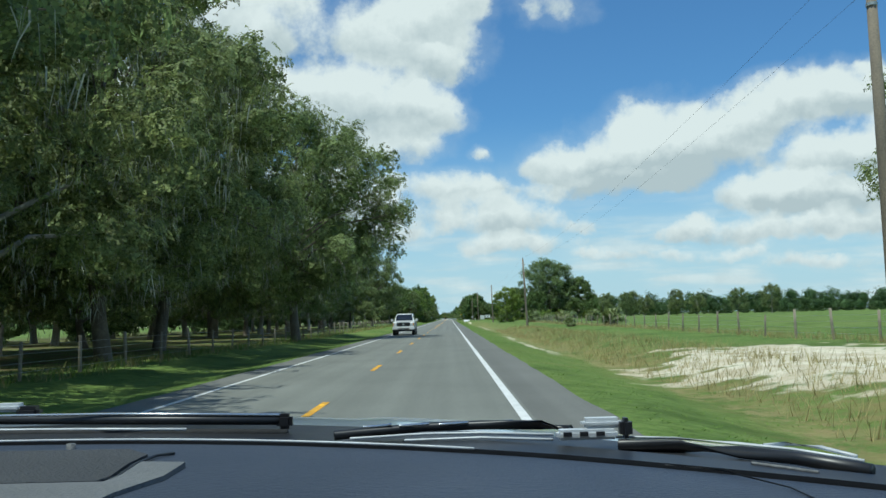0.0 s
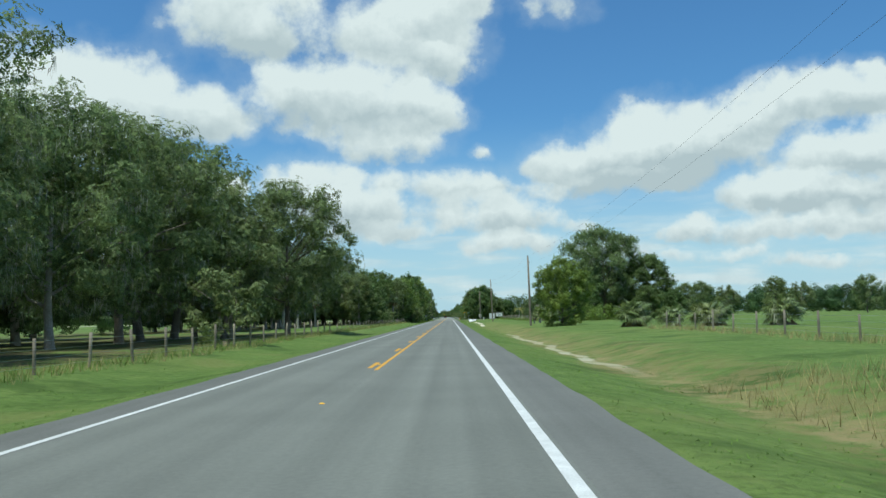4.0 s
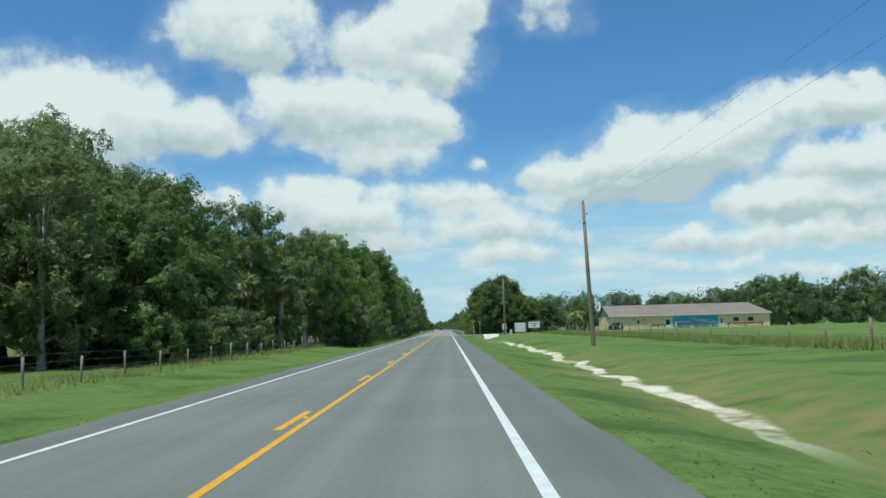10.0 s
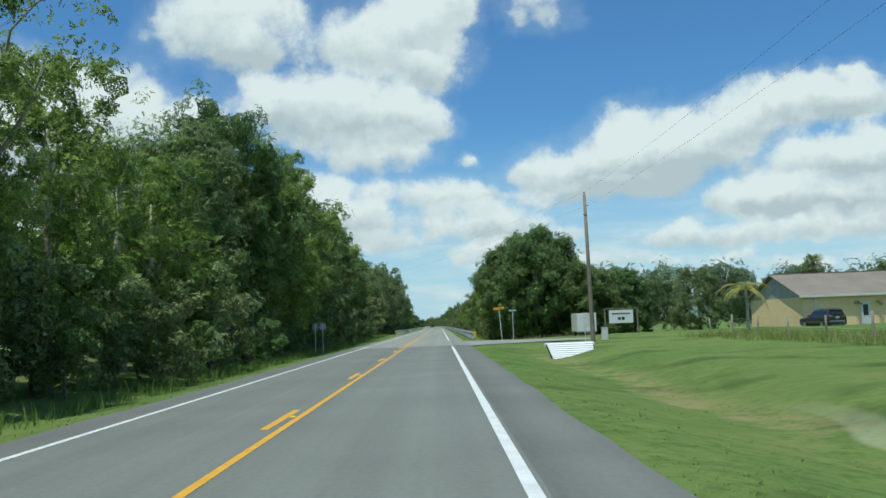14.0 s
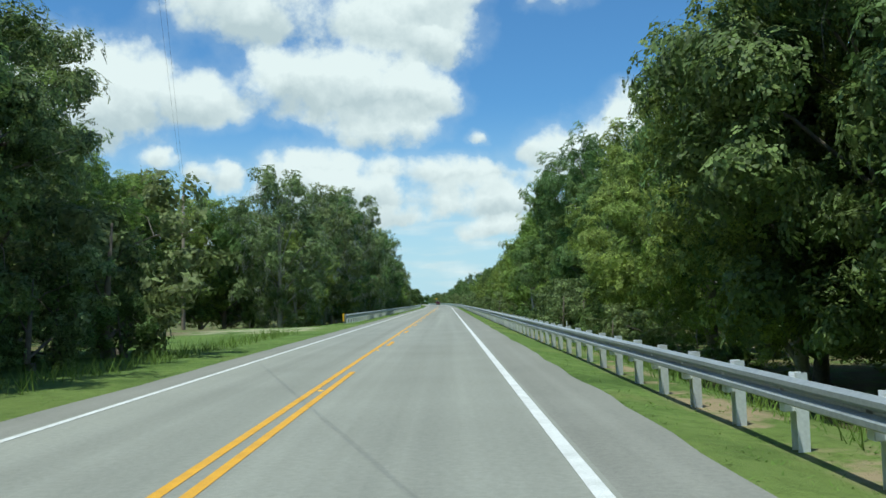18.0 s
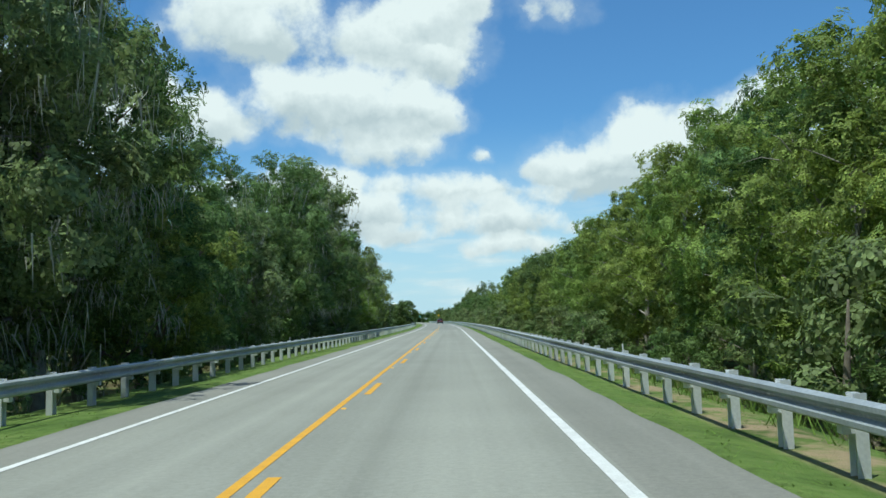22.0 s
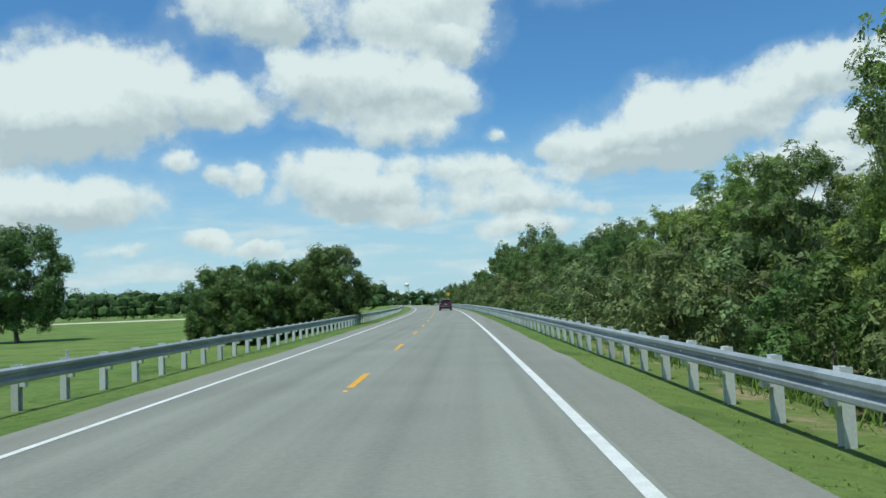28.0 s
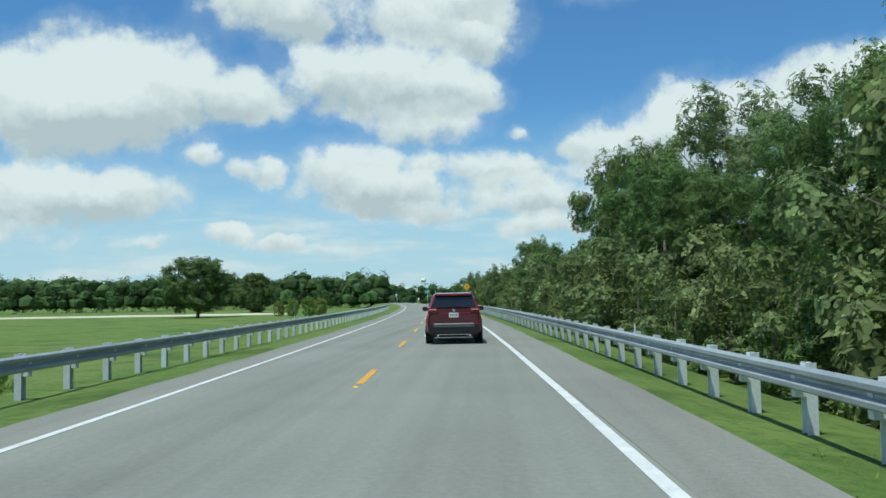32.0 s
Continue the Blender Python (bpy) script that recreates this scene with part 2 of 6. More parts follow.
# ================= materials =================
def mat(name, c1, c2=None, rough=0.8, scale=2.0, fine=30.0, bump=0.0, metal=0.0, rnd=0.0, coat=0.0, spec=0.5, leaf=0.0, cells=0.0):
    """Noise at two scales between two colours, fine relief, and a random tint by piece."""
    m = bpy.data.materials.new(name)
    m.use_nodes = True
    nt = m.node_tree
    N, L = nt.nodes.new, nt.links.new
    p = nt.nodes["Principled BSDF"]
    c2 = c2 or tuple(v * 0.75 for v in c1)
    tc = N("ShaderNodeTexCoord")
    n1, n2 = N("ShaderNodeTexNoise"), N("ShaderNodeTexNoise")
    n1.inputs["Scale"].default_value, n1.inputs["Detail"].default_value = scale, 4
    n2.inputs["Scale"].default_value, n2.inputs["Detail"].default_value = fine, 3
    L(tc.outputs["Object"], n1.inputs["Vector"]), L(tc.outputs["Object"], n2.inputs["Vector"])
    add = N("ShaderNodeMath")
    add.operation = "MULTIPLY_ADD"
    add.inputs[1].default_value = 0.5
    half = N("ShaderNodeMath")
    half.operation = "MULTIPLY"
    half.inputs[1].default_value = 0.5
    L(n2.outputs["Fac"], half.inputs[0])
    L(n1.outputs["Fac"], add.inputs[0]), L(half.outputs[0], add.inputs[2])
    r = N("ShaderNodeMapRange")
    r.inputs["From Min"].default_value, r.inputs["From Max"].default_value = 0.36, 0.64
    L(add.outputs[0], r.inputs["Value"])
    mx = N("ShaderNodeMix")
    mx.data_type = "RGBA"
    mx.inputs["A"].default_value, mx.inputs["B"].default_value = (*c1, 1), (*c2, 1)
    L(r.outputs[0], mx.inputs["Factor"])
    col = mx.outputs["Result"]
    if rnd:
        src = N("ShaderNodeNewGeometry").outputs["Random Per Island"] if leaf else N("ShaderNodeObjectInfo").outputs["Random"]
        h = N("ShaderNodeHueSaturation")
        v = N("ShaderNodeMapRange")
        v.inputs["To Min"].default_value, v.inputs["To Max"].default_value = 1 - rnd, 1 + rnd
        L(src, v.inputs["Value"])
        L(v.outputs[0], h.inputs["Value"])
        if leaf:
            hh = N("ShaderNodeMapRange")
            hh.inputs["To Min"].default_value, hh.inputs["To Max"].default_value = 0.485, 0.515
            L(N("ShaderNodeObjectInfo").outputs["Random"], hh.inputs["Value"])
            L(hh.outputs[0], h.inputs["Hue"])
        L(col, h.inputs["Color"])
        col = h.outputs[0]
    L(col, p.inputs["Base Color"])
    p.inputs["Roughness"].default_value, p.inputs["Metallic"].default_value = rough, metal
    p.inputs["Specular IOR Level"].default_value = spec
    p.inputs["Coat Weight"].default_value = coat
    if bump:
        b = N("ShaderNodeBump")
        b.inputs["Strength"].default_value, b.inputs["Distance"].default_value = bump, 0.02
        L(n2.outputs["Fac"], b.inputs["Height"])
        L(b.outputs[0], p.inputs["Normal"])
    if leaf:
        tr, ms = N("ShaderNodeBsdfTranslucent"), N("ShaderNodeMixShader")
        ms.inputs[0].default_value = leaf
        L(p.outputs[0], ms.inputs[1]), L(tr.outputs[0], ms.inputs[2])
        surface = ms.outputs[0]
        if cells:      # sprays made of single small leaves, each with its own turn and tone, gaps between
            vo = N("ShaderNodeTexVoronoi")
            vo.inputs["Scale"].default_value = cells
            L(tc.outputs["Object"], vo.inputs["Vector"])
            turn = N("ShaderNodeVectorMath")
            turn.operation = "MULTIPLY_ADD"
            turn.inputs[1].default_value = (0.9, 0.9, 0.9)
            turn.inputs[2].default_value = (-0.45, -0.45, -0.35)
            L(vo.outputs["Color"], turn.inputs[0])
            ad, nm = N("ShaderNodeVectorMath"), N("ShaderNodeVectorMath")
            ad.operation, nm.operation = "ADD", "NORMALIZE"
            L(N("ShaderNodeNewGeometry").outputs["Normal"], ad.inputs[0]), L(turn.outputs[0], ad.inputs[1])
            L(ad.outputs[0], nm.inputs[0])
            L(nm.outputs[0], p.inputs["Normal"]), L(nm.outputs[0], tr.inputs["Normal"])
            tone, hs = N("ShaderNodeMapRange"), N("ShaderNodeHueSaturation")
            sx = N("ShaderNodeSeparateXYZ")
            L(vo.outputs["Color"], sx.inputs[0]), L(sx.outputs[0], tone.inputs["Value"])
            tone.inputs["To Min"].default_value, tone.inputs["To Max"].default_value = 0.70, 1.35
            L(tone.outputs[0], hs.inputs["Value"]), L(col, hs.inputs["Color"])
            col = hs.outputs[0]
            L(col, p.inputs["Base Color"])
            gap, gm = N("ShaderNodeMath"), N("ShaderNodeMixShader")
            gap.operation = "LESS_THAN"
            gap.inputs[1].default_value = 0.55
            L(vo.outputs["Distance"], gap.inputs[0])
            L(gap.outputs[0], gm.inputs[0])
            L(N("ShaderNodeBsdfTransparent").outputs[0], gm.inputs[1]), L(surface, gm.inputs[2])
            surface = gm.outputs[0]
        L(col, tr.inputs["Color"])
        L(surface, nt.nodes["Material Output"].inputs[0])
    return m


def asphalt(name, c1, c2, seed):
    """Asphalt with lengthwise wear streaks, mottling and fine aggregate."""
    m = mat(name, c1, c2, 0.92, 0.3, 60, 0.25, spec=0.3)
    nt = m.node_tree
    N, L = nt.nodes.new, nt.links.new
    p = nt.nodes["Principled BSDF"]
    col = p.inputs["Base Color"].links[0].from_socket
    tc = N("ShaderNodeTexCoord")
    mp = N("ShaderNodeMapping")
    mp.inputs["Scale"].default_value, mp.inputs["Location"].default_value = (1.6, 0.012, 1), (seed, 0, 0)
    L(tc.outputs["Object"], mp.inputs[0])
    n = N("ShaderNodeTexNoise")
    n.inputs["Scale"].default_value, n.inputs["Detail"].default_value = 1.0, 5
    L(mp.outputs[0], n.inputs["Vector"])
    n2 = N("ShaderNodeTexNoise")
    n2.inputs["Scale"].default_value, n2.inputs["Detail"].default_value, n2.inputs["Roughness"].default_value = 12.0, 6, 0.75
    L(tc.outputs["Object"], n2.inputs["Vector"])
    ad = N("ShaderNodeMath")
    ad.operation = "ADD"
    L(n.outputs["Fac"], ad.inputs[0]), L(n2.outputs["Fac"], ad.inputs[1])
    r = N("ShaderNodeMapRange")
    r.inputs["From Min"].default_value, r.inputs["From Max"].default_value = 0.72, 1.28
    r.inputs["To Min"].default_value, r.inputs["To Max"].default_value = 0.80, 1.16
    L(ad.outputs[0], r.inputs["Value"])
    h = N("ShaderNodeHueSaturation")
    L(r.outputs[0], h.inputs["Value"]), L(col, h.inputs["Color"])
    L(h.outputs[0], p.inputs["Base Color"])
    return m


M_ASPHALT = asphalt("asphalt", (0.190, 0.196, 0.172), (0.152, 0.157, 0.138), 0)
M_ASPHALT_OLD = asphalt("bleached_asphalt", (0.245, 0.247, 0.214), (0.200, 0.202, 0.175), 3)
M_ASPHALT2 = asphalt("shoulder_asphalt", (0.165, 0.166, 0.150), (0.128, 0.129, 0.116), 5)
M_ASPHALT2_OLD = asphalt("bleached_shoulder", (0.250, 0.246, 0.214), (0.202, 0.198, 0.172), 8)
# paler asphalt for the middle stretch, y 403 to 655
M_ASPHALT_MID = asphalt("pale_worn_asphalt", (0.285, 0.286, 0.248), (0.236, 0.237, 0.205), 14)
M_SIDE = asphalt("pale_side_road", (0.29, 0.285, 0.26), (0.23, 0.225, 0.205), 11)
M_WHITE_LINE = mat("white_road_paint", (0.72, 0.72, 0.70), (0.5, 0.5, 0.48), 0.7, 3, 60, 0.1)
M_YELLOW_LINE = mat("yellow_road_paint", (0.72, 0.36, 0.02), (0.55, 0.27, 0.03), 0.7, 3, 60, 0.1)
M_STEEL = mat("galvanised_steel", (0.42, 0.45, 0.46), (0.30, 0.33, 0.34), 0.5, 1.5, 20, 0.05, metal=0.35, rnd=0.12)
M_POST = mat("grey_post", (0.74, 0.76, 0.75), (0.60, 0.62, 0.62), 0.6, 3, 30, 0.05, metal=0.1, rnd=0.12)
M_POLE = mat("weathered_pole_wood", (0.27, 0.22, 0.16), (0.17, 0.14, 0.11), 0.9, 1.5, 25, 0.5)
M_PLASTIC_DARK = mat("dark_hollow", (0.03, 0.032, 0.034), None, 0.7)
M_WIRE = mat("cable", (0.05, 0.05, 0.055), None, 0.6)
M_BARK = mat("grey_bark", (0.20, 0.17, 0.13), (0.10, 0.085, 0.065), 0.95, 1.2, 9, 0.8)
M_PALE_BARK = mat("pale_bark", (0.42, 0.39, 0.34), (0.22, 0.20, 0.16), 0.95, 1.0, 9, 0.6)
M_LEAF_OAK = mat("live_oak_leaves", (0.226, 0.288, 0.108), (0.154, 0.206, 0.076), 0.6, 0.35, 3, 0, rnd=0.35, leaf=0.45, cells=11.5, spec=0.3)
M_LEAF_MIX = mat("hardwood_leaves", (0.162, 0.248, 0.074), (0.104, 0.172, 0.050), 0.6, 0.35, 3, 0, rnd=0.35, leaf=0.45, cells=13, spec=0.25)
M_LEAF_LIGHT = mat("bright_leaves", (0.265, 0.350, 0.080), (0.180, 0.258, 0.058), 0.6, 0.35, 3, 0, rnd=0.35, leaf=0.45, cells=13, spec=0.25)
M_LEAF_DENSE = mat("dark_oak_leaves", (0.155, 0.235, 0.070), (0.100, 0.162, 0.048), 0.55, 0.35, 3, 0, rnd=0.35, leaf=0.4, cells=9.5, spec=0.3)
# leaves of understory and far woods: their shade is put into the darker colour
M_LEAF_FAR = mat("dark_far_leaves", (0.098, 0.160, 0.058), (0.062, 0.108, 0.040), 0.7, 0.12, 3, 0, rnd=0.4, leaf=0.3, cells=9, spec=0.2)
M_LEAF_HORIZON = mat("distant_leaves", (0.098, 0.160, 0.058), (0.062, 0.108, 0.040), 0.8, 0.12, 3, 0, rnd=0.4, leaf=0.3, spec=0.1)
M_LEAF_YELLOW = mat("yellowing_fronds", (0.40, 0.33, 0.07), (0.24, 0.24, 0.06), 0.6, 0.6, 5, 0, rnd=0.3, leaf=0.25)
M_LEAF_PALM = mat("palm_fronds", (0.24, 0.29, 0.095), (0.15, 0.195, 0.065), 0.4, 0.6, 5, 0, rnd=0.4, leaf=0.3)
M_DRY_FROND = mat("dry_fronds", (0.30, 0.21, 0.10), (0.20, 0.13, 0.06), 0.8, 0.6, 5, 0, rnd=0.3, leaf=0.15)
M_MOSS = mat("spanish_moss", (0.44, 0.45, 0.37), (0.30, 0.31, 0.25), 0.95, 0.6, 6, 0, rnd=0.3, leaf=0.3)
M_GRASS = mat("grass_blades", (0.165, 0.255, 0.052), (0.11, 0.19, 0.038), 0.8, 0.2, 2, 0, rnd=0.35, leaf=0.35, spec=0.2)
M_DRYGRASS = mat("dry_grass_blades", (0.42, 0.34, 0.16), (0.30, 0.25, 0.11), 0.8, 0.2, 2, 0, rnd=0.3, leaf=0.3, spec=0.2)
M_FENCE = mat("fence_wood", (0.30, 0.26, 0.20), (0.19, 0.16, 0.12), 0.95, 3, 20, 0.4, rnd=0.2)
M_REFLECT = mat("white_reflector", (0.8, 0.8, 0.78), (0.7, 0.7, 0.68), 0.4)
M_YSIGN = mat("yellow_sign", (0.92, 0.50, 0.02), (0.84, 0.44, 0.02), 0.4)
M_BLACK = mat("black_paint", (0.02, 0.02, 0.02), None, 0.5)
M_SAND = mat("pale_sand", (0.66, 0.61, 0.49), (0.50, 0.45, 0.34), 0.95, 0.3, 12, 0.2)


# ================= mesh helpers =================
def mesh_ob(name, verts, faces, material, parent=None, label="", smooth=False):
    me = bpy.data.meshes.new(name)
    me.from_pydata([tuple(v) for v in verts], [], [tuple(f) for f in faces])
    for m in material if isinstance(material, (list, tuple)) else (material,):
        me.materials.append(m)
    if smooth:
        me.polygons.foreach_set("use_smooth", [True] * len(me.polygons))
    me.update()
    ob = new(name, me)
    ob.parent = parent
    if label:
        tagged(ob, label)
    return ob


def part(name, bm, material, parent, label="", smooth=False):
    me = bpy.data.meshes.new(name)
    bm.to_mesh(me)
    bm.free()
    me.materials.append(material)
    if smooth:
        me.polygons.foreach_set("use_smooth", [True] * len(me.polygons))
    ob = new(name, me)
    ob.parent = parent
    if label:
        tagged(ob, label)
    return ob


def box_bm(sx, sy, sz, at=(0, 0, 0), bevel=0.0, bm=None):
    bm2 = bmesh.new()
    bmesh.ops.create_cube(bm2, size=1.0)
    bmesh.ops.scale(bm2, vec=(sx, sy, sz), verts=bm2.verts)
    if bevel:
        bmesh.ops.bevel(bm2, geom=bm2.edges[:], offset=bevel, segments=2, affect="EDGES")
    bmesh.ops.translate(bm2, vec=at, verts=bm2.verts)
    if bm is None:
        return bm2
    me = bpy.data.meshes.new("tmp")
    bm2.to_mesh(me)
    bm2.free()
    bm.from_mesh(me)
    bpy.data.meshes.remove(me)
    return bm


def cyl_bm(r1, r2, h, at=(0, 0, 0), n=12, axis="Z"):
    bm = bmesh.new()
    bmesh.ops.create_cone(bm, cap_ends=True, segments=n, radius1=r1, radius2=r2, depth=h)
    if axis == "X":
        bmesh.ops.rotate(bm, cent=(0, 0, 0), matrix=Matrix.Rotation(math.pi / 2, 3, "Y"), verts=bm.verts)
    if axis == "Y":
        bmesh.ops.rotate(bm, cent=(0, 0, 0), matrix=Matrix.Rotation(math.pi / 2, 3, "X"), verts=bm.verts)
    bmesh.ops.translate(bm, vec=at, verts=bm.verts)
    return bm


def empty(name, x, y, z=0.0, rz=0.0, **tags):
    e = new(name)
    e.matrix_basis = pose(x, y, z, 0, 0, rz)
    e.empty_display_size = 0.3
    return tagged(e, **tags)


# ================= plan of the road and the ground =================
BEND_1, CURVE_1 = 635.5, 0.000214     # the road runs straight along y, then bends gently left,
BEND_2, CURVE_2 = 776.7, 0.000432     # and a little more after this


def road_x(y):
    d1, d2 = max(0.0, y - BEND_1), max(0.0, y - BEND_2)
    return -0.5 * CURVE_1 * d1 * d1 - 0.5 * (CURVE_2 - CURVE_1) * d2 * d2


def road_turn(y):
    return math.degrees(CURVE_1 * max(0.0, y - BEND_1) + (CURVE_2 - CURVE_1) * max(0.0, y - BEND_2))


def step(a, b, v):
    t = min(1.0, max(0.0, (v - a) / (b - a)))
    return t * t * (3 - 2 * t)


def ground_z(x, y):
    u = x - road_x(y)
    z = -0.06
    if u > 4.3:      # right verge: a shallow ditch, later the foot of the embankment
        ditch = step(4.6, 8.3, u) - step(8.6, 12.0, u)
        side_road = step(393, 398.5, y) * (1 - step(420, 425, y))
        z -= 0.55 * ditch * (1 - step(420, 440, y)) * (1 - 1.0 * side_road)
        z += 0.18 * step(12, 20, u) * (1 - step(420, 440, y))
        z -= (0.14 * step(4.6, 5.8, u) + 1.4 * step(6.4, 10.5, u)) * step(420, 445, y)
    if u < -3.8:
        z -= 0.28 * (step(-4.2, -6.5, u) - step(-7, -10, u)) * (1 - step(420, 440, y))
        z -= (0.14 * step(-4.6, -6.2, u) + 1.5 * step(-6.9, -11, u)) * step(500, 520, y)
    far = step(4, 9, abs(u))
    z += far * 0.10 * noise.noise((x * 0.13, y * 0.13, 3)) + far * 0.05 * noise.noise((x * 0.6, y * 0.6, 1))
    return z


def ground_material():
    m = bpy.data.materials.new("grass_ground")
    m.use_nodes = True
    nt = m.node_tree
    N, L = nt.nodes.new, nt.links.new
    p = nt.nodes["Principled BSDF"]
    p.inputs["Roughness"].default_value = 0.95
    p.inputs["Specular IOR Level"].default_value = 0.15
    tc = N("ShaderNodeTexCoord")
    sep = N("ShaderNodeSeparateXYZ")
    L(tc.outputs["Object"], sep.inputs[0])

    def noise_fac(scale, detail=4, rough=0.55):
        n = N("ShaderNodeTexNoise")
        n.inputs["Scale"].default_value, n.inputs["Detail"].default_value, n.inputs["Roughness"].default_value = scale, detail, rough
        L(tc.outputs["Object"], n.inputs["Vector"])
        return n.outputs["Fac"]

    def rng(v, a, b, c=0.0, d=1.0):
        n = N("ShaderNodeMapRange")
        n.interpolation_type = "SMOOTHSTEP"
        for i, q in enumerate((a, b, c, d)):
            n.inputs[i + 1].default_value = q
        L(v, n.inputs[0])
        return n.outputs[0]

    def op(o, a, b):
        n = N("ShaderNodeMath")
        n.operation = o
        for i, v in enumerate((a, b)):
            if isinstance(v, (int, float)):
                n.inputs[i].default_value = v
            else:
                L(v, n.inputs[i])
        return n.outputs[0]

    def mix(f, a, b):
        n = N("ShaderNodeMix")
        n.data_type = "RGBA"
        L(f, n.inputs["Factor"])
        for s, v in ((n.inputs["A"], a), (n.inputs["B"], b)):
            if isinstance(v, tuple):
                s.default_value = (*v, 1)
            else:
                L(v, s)
        return n.outputs["Result"]

    x, y = sep.outputs[0], sep.outputs[1]
    wob = noise_fac(0.09, 3)
    big, mid, fin = noise_fac(0.035, 4), noise_fac(0.5, 5, 0.65), noise_fac(3.2, 6, 0.78)
    col = mix(rng(mid, 0.35, 0.65), (0.107, 0.180, 0.042), (0.148, 0.222, 0.056))
    col = mix(op("MULTIPLY", rng(fin, 0.46, 0.64), 0.75), col, (0.062, 0.102, 0.024))
    col = mix(op("MULTIPLY", rng(fin, 0.46, 0.32), 0.5), col, (0.21, 0.22, 0.085))
    col = mix(op("MULTIPLY", rng(big, 0.45, 0.65), 0.5), col, (0.172, 0.210, 0.06))
    # darker rank growth and thin, paler places
    pat = noise_fac(0.22, 5, 0.6)
    col = mix(op("MULTIPLY", rng(pat, 0.50, 0.66), 0.75), col, (0.055, 0.098, 0.022))
    col = mix(op("MULTIPLY", rng(pat, 0.44, 0.30), 0.45), col, (0.20, 0.205, 0.07))
    # dry, straw-coloured ditch bank beside the right verge
    xs = op("ADD", x, op("MULTIPLY", op("SUBTRACT", wob, 0.5), 7.0))
    dry = op("MULTIPLY", rng(xs, 6.5, 8.5), rng(xs, 13.5, 9.5))
    dry = op("MULTIPLY", dry, rng(y, 330, 250))
    dry = op("MULTIPLY", dry, rng(noise_fac(0.8, 5, 0.75), 0.40, 0.58))
    col = mix(op("MULTIPLY", dry, 0.6), col, (0.29, 0.22, 0.10))
    near = op("ADD", x, op("MULTIPLY", op("SUBTRACT", noise_fac(0.16, 2), 0.5), 2.2))
    bank = op("MULTIPLY", op("MULTIPLY", rng(near, 7.7, 8.2), rng(near, 10.2, 8.6)), op("MULTIPLY", op("MAXIMUM", rng(y, 215, 190), op("MULTIPLY", rng(y, 350, 360), rng(y, 396, 390))), rng(noise_fac(0.6, 6, 0.85), 0.44, 0.58)))
    col = mix(op("MULTIPLY", bank, 0.62), col, (0.34, 0.26, 0.13))
    # bare sand along the ditch bottom and one blown patch near the start
    xd = op("ADD", x, op("MULTIPLY", op("SUBTRACT", noise_fac(0.16, 2), 0.5), 2.2))
    xd = op("SUBTRACT", xd, op("MULTIPLY", rng(y, 255, 320), 1.25))
    xd = op("ADD", xd, op("MULTIPLY", rng(y, 130, 70), 0.8))
    strip = op("MULTIPLY", rng(xd, 7.92, 8.10), rng(xd, 8.74, 8.50))
    s1 = op("MULTIPLY", op("MULTIPLY", rng(y, 42, 50), rng(y, 92, 80)), 0.65)
    s2 = op("MULTIPLY", op("MULTIPLY", rng(y, 124, 136), rng(y, 193, 184)), 0.5)
    s3 = op("MULTIPLY", rng(y, 255, 263), rng(y, 362, 342))
    strip = op("MULTIPLY", strip, op("MAXIMUM", op("MAXIMUM", s1, s2), s3))
    strip = op("MULTIPLY", strip, rng(noise_fac(0.22, 4, 0.7), 0.35, 0.47))
    sxa, sya = op("MULTIPLY", op("SUBTRACT", x, 13.5), 0.16), op("MULTIPLY", op("SUBTRACT", y, 27.0), 0.085)
    patch = op("SUBTRACT", op("ADD", op("MULTIPLY", sxa, sxa), op("MULTIPLY", sya, sya)), op("MULTIPLY", op("SUBTRACT", noise_fac(0.5, 4), 0.5), 2.6))
    sand = op("MAXIMUM", strip, rng(patch, 0.75, 0.45))
    drive = op("MULTIPLY", op("MULTIPLY", rng(y, 488, 491), rng(y, 499, 496)), op("MULTIPLY", rng(x, -5.5, -7.5), rng(x, -60, -40)))
    sand = op("MAXIMUM", sand, op("MULTIPLY", drive, op("MULTIPLY", rng(mid, 0.4, 0.6), 0.7)))
    sand = op("MULTIPLY", sand, rng(fin, 0.30, 0.46))
    col = mix(sand, col, mix(rng(mid, 0.4, 0.6), (0.74, 0.68, 0.54), (0.56, 0.48, 0.34)))
    # bare reddish soil along the rail posts
    soil = op("MULTIPLY", op("MULTIPLY", rng(x, 5.45, 5.9), rng(x, 7.1, 6.4)), op("MULTIPLY", rng(y, 428, 436), rng(y, 740, 700)))
    soil = op("MULTIPLY", soil, rng(noise_fac(0.45, 5, 0.7), 0.45, 0.58))
    col = mix(op("MULTIPLY", soil, 0.8), col, (0.38, 0.27, 0.18))
    # leaf litter under the woods
    wood_l = op("MULTIPLY", rng(x, -11.5, -15), op("MAXIMUM", rng(y, 205, 190), op("MULTIPLY", rng(y, 275, 290), rng(y, 705, 690))))
    wood_l = op("MAXIMUM", wood_l, op("MULTIPLY", rng(x, -24, -28), op("MULTIPLY", rng(y, 200, 212), rng(y, 295, 285))))
    wood_r = op("MULTIPLY", rng(x, 9.5, 11), rng(y, 440, 455))
    litter = op("MULTIPLY", op("MAXIMUM", wood_l, wood_r), op("MULTIPLY", rng(mid, 0.36, 0.58), op("MULTIPLY", rng(x, -70, -50), rng(x, 55, 35))))
    col = mix(op("MULTIPLY", litter, 0.85), col, (0.13, 0.095, 0.055))
    L(col, p.inputs["Base Color"])
    b = N("ShaderNodeBump")
    b.inputs["Strength"].default_value, b.inputs["Distance"].default_value = 0.9, 0.12
    L(fin, b.inputs["Height"])
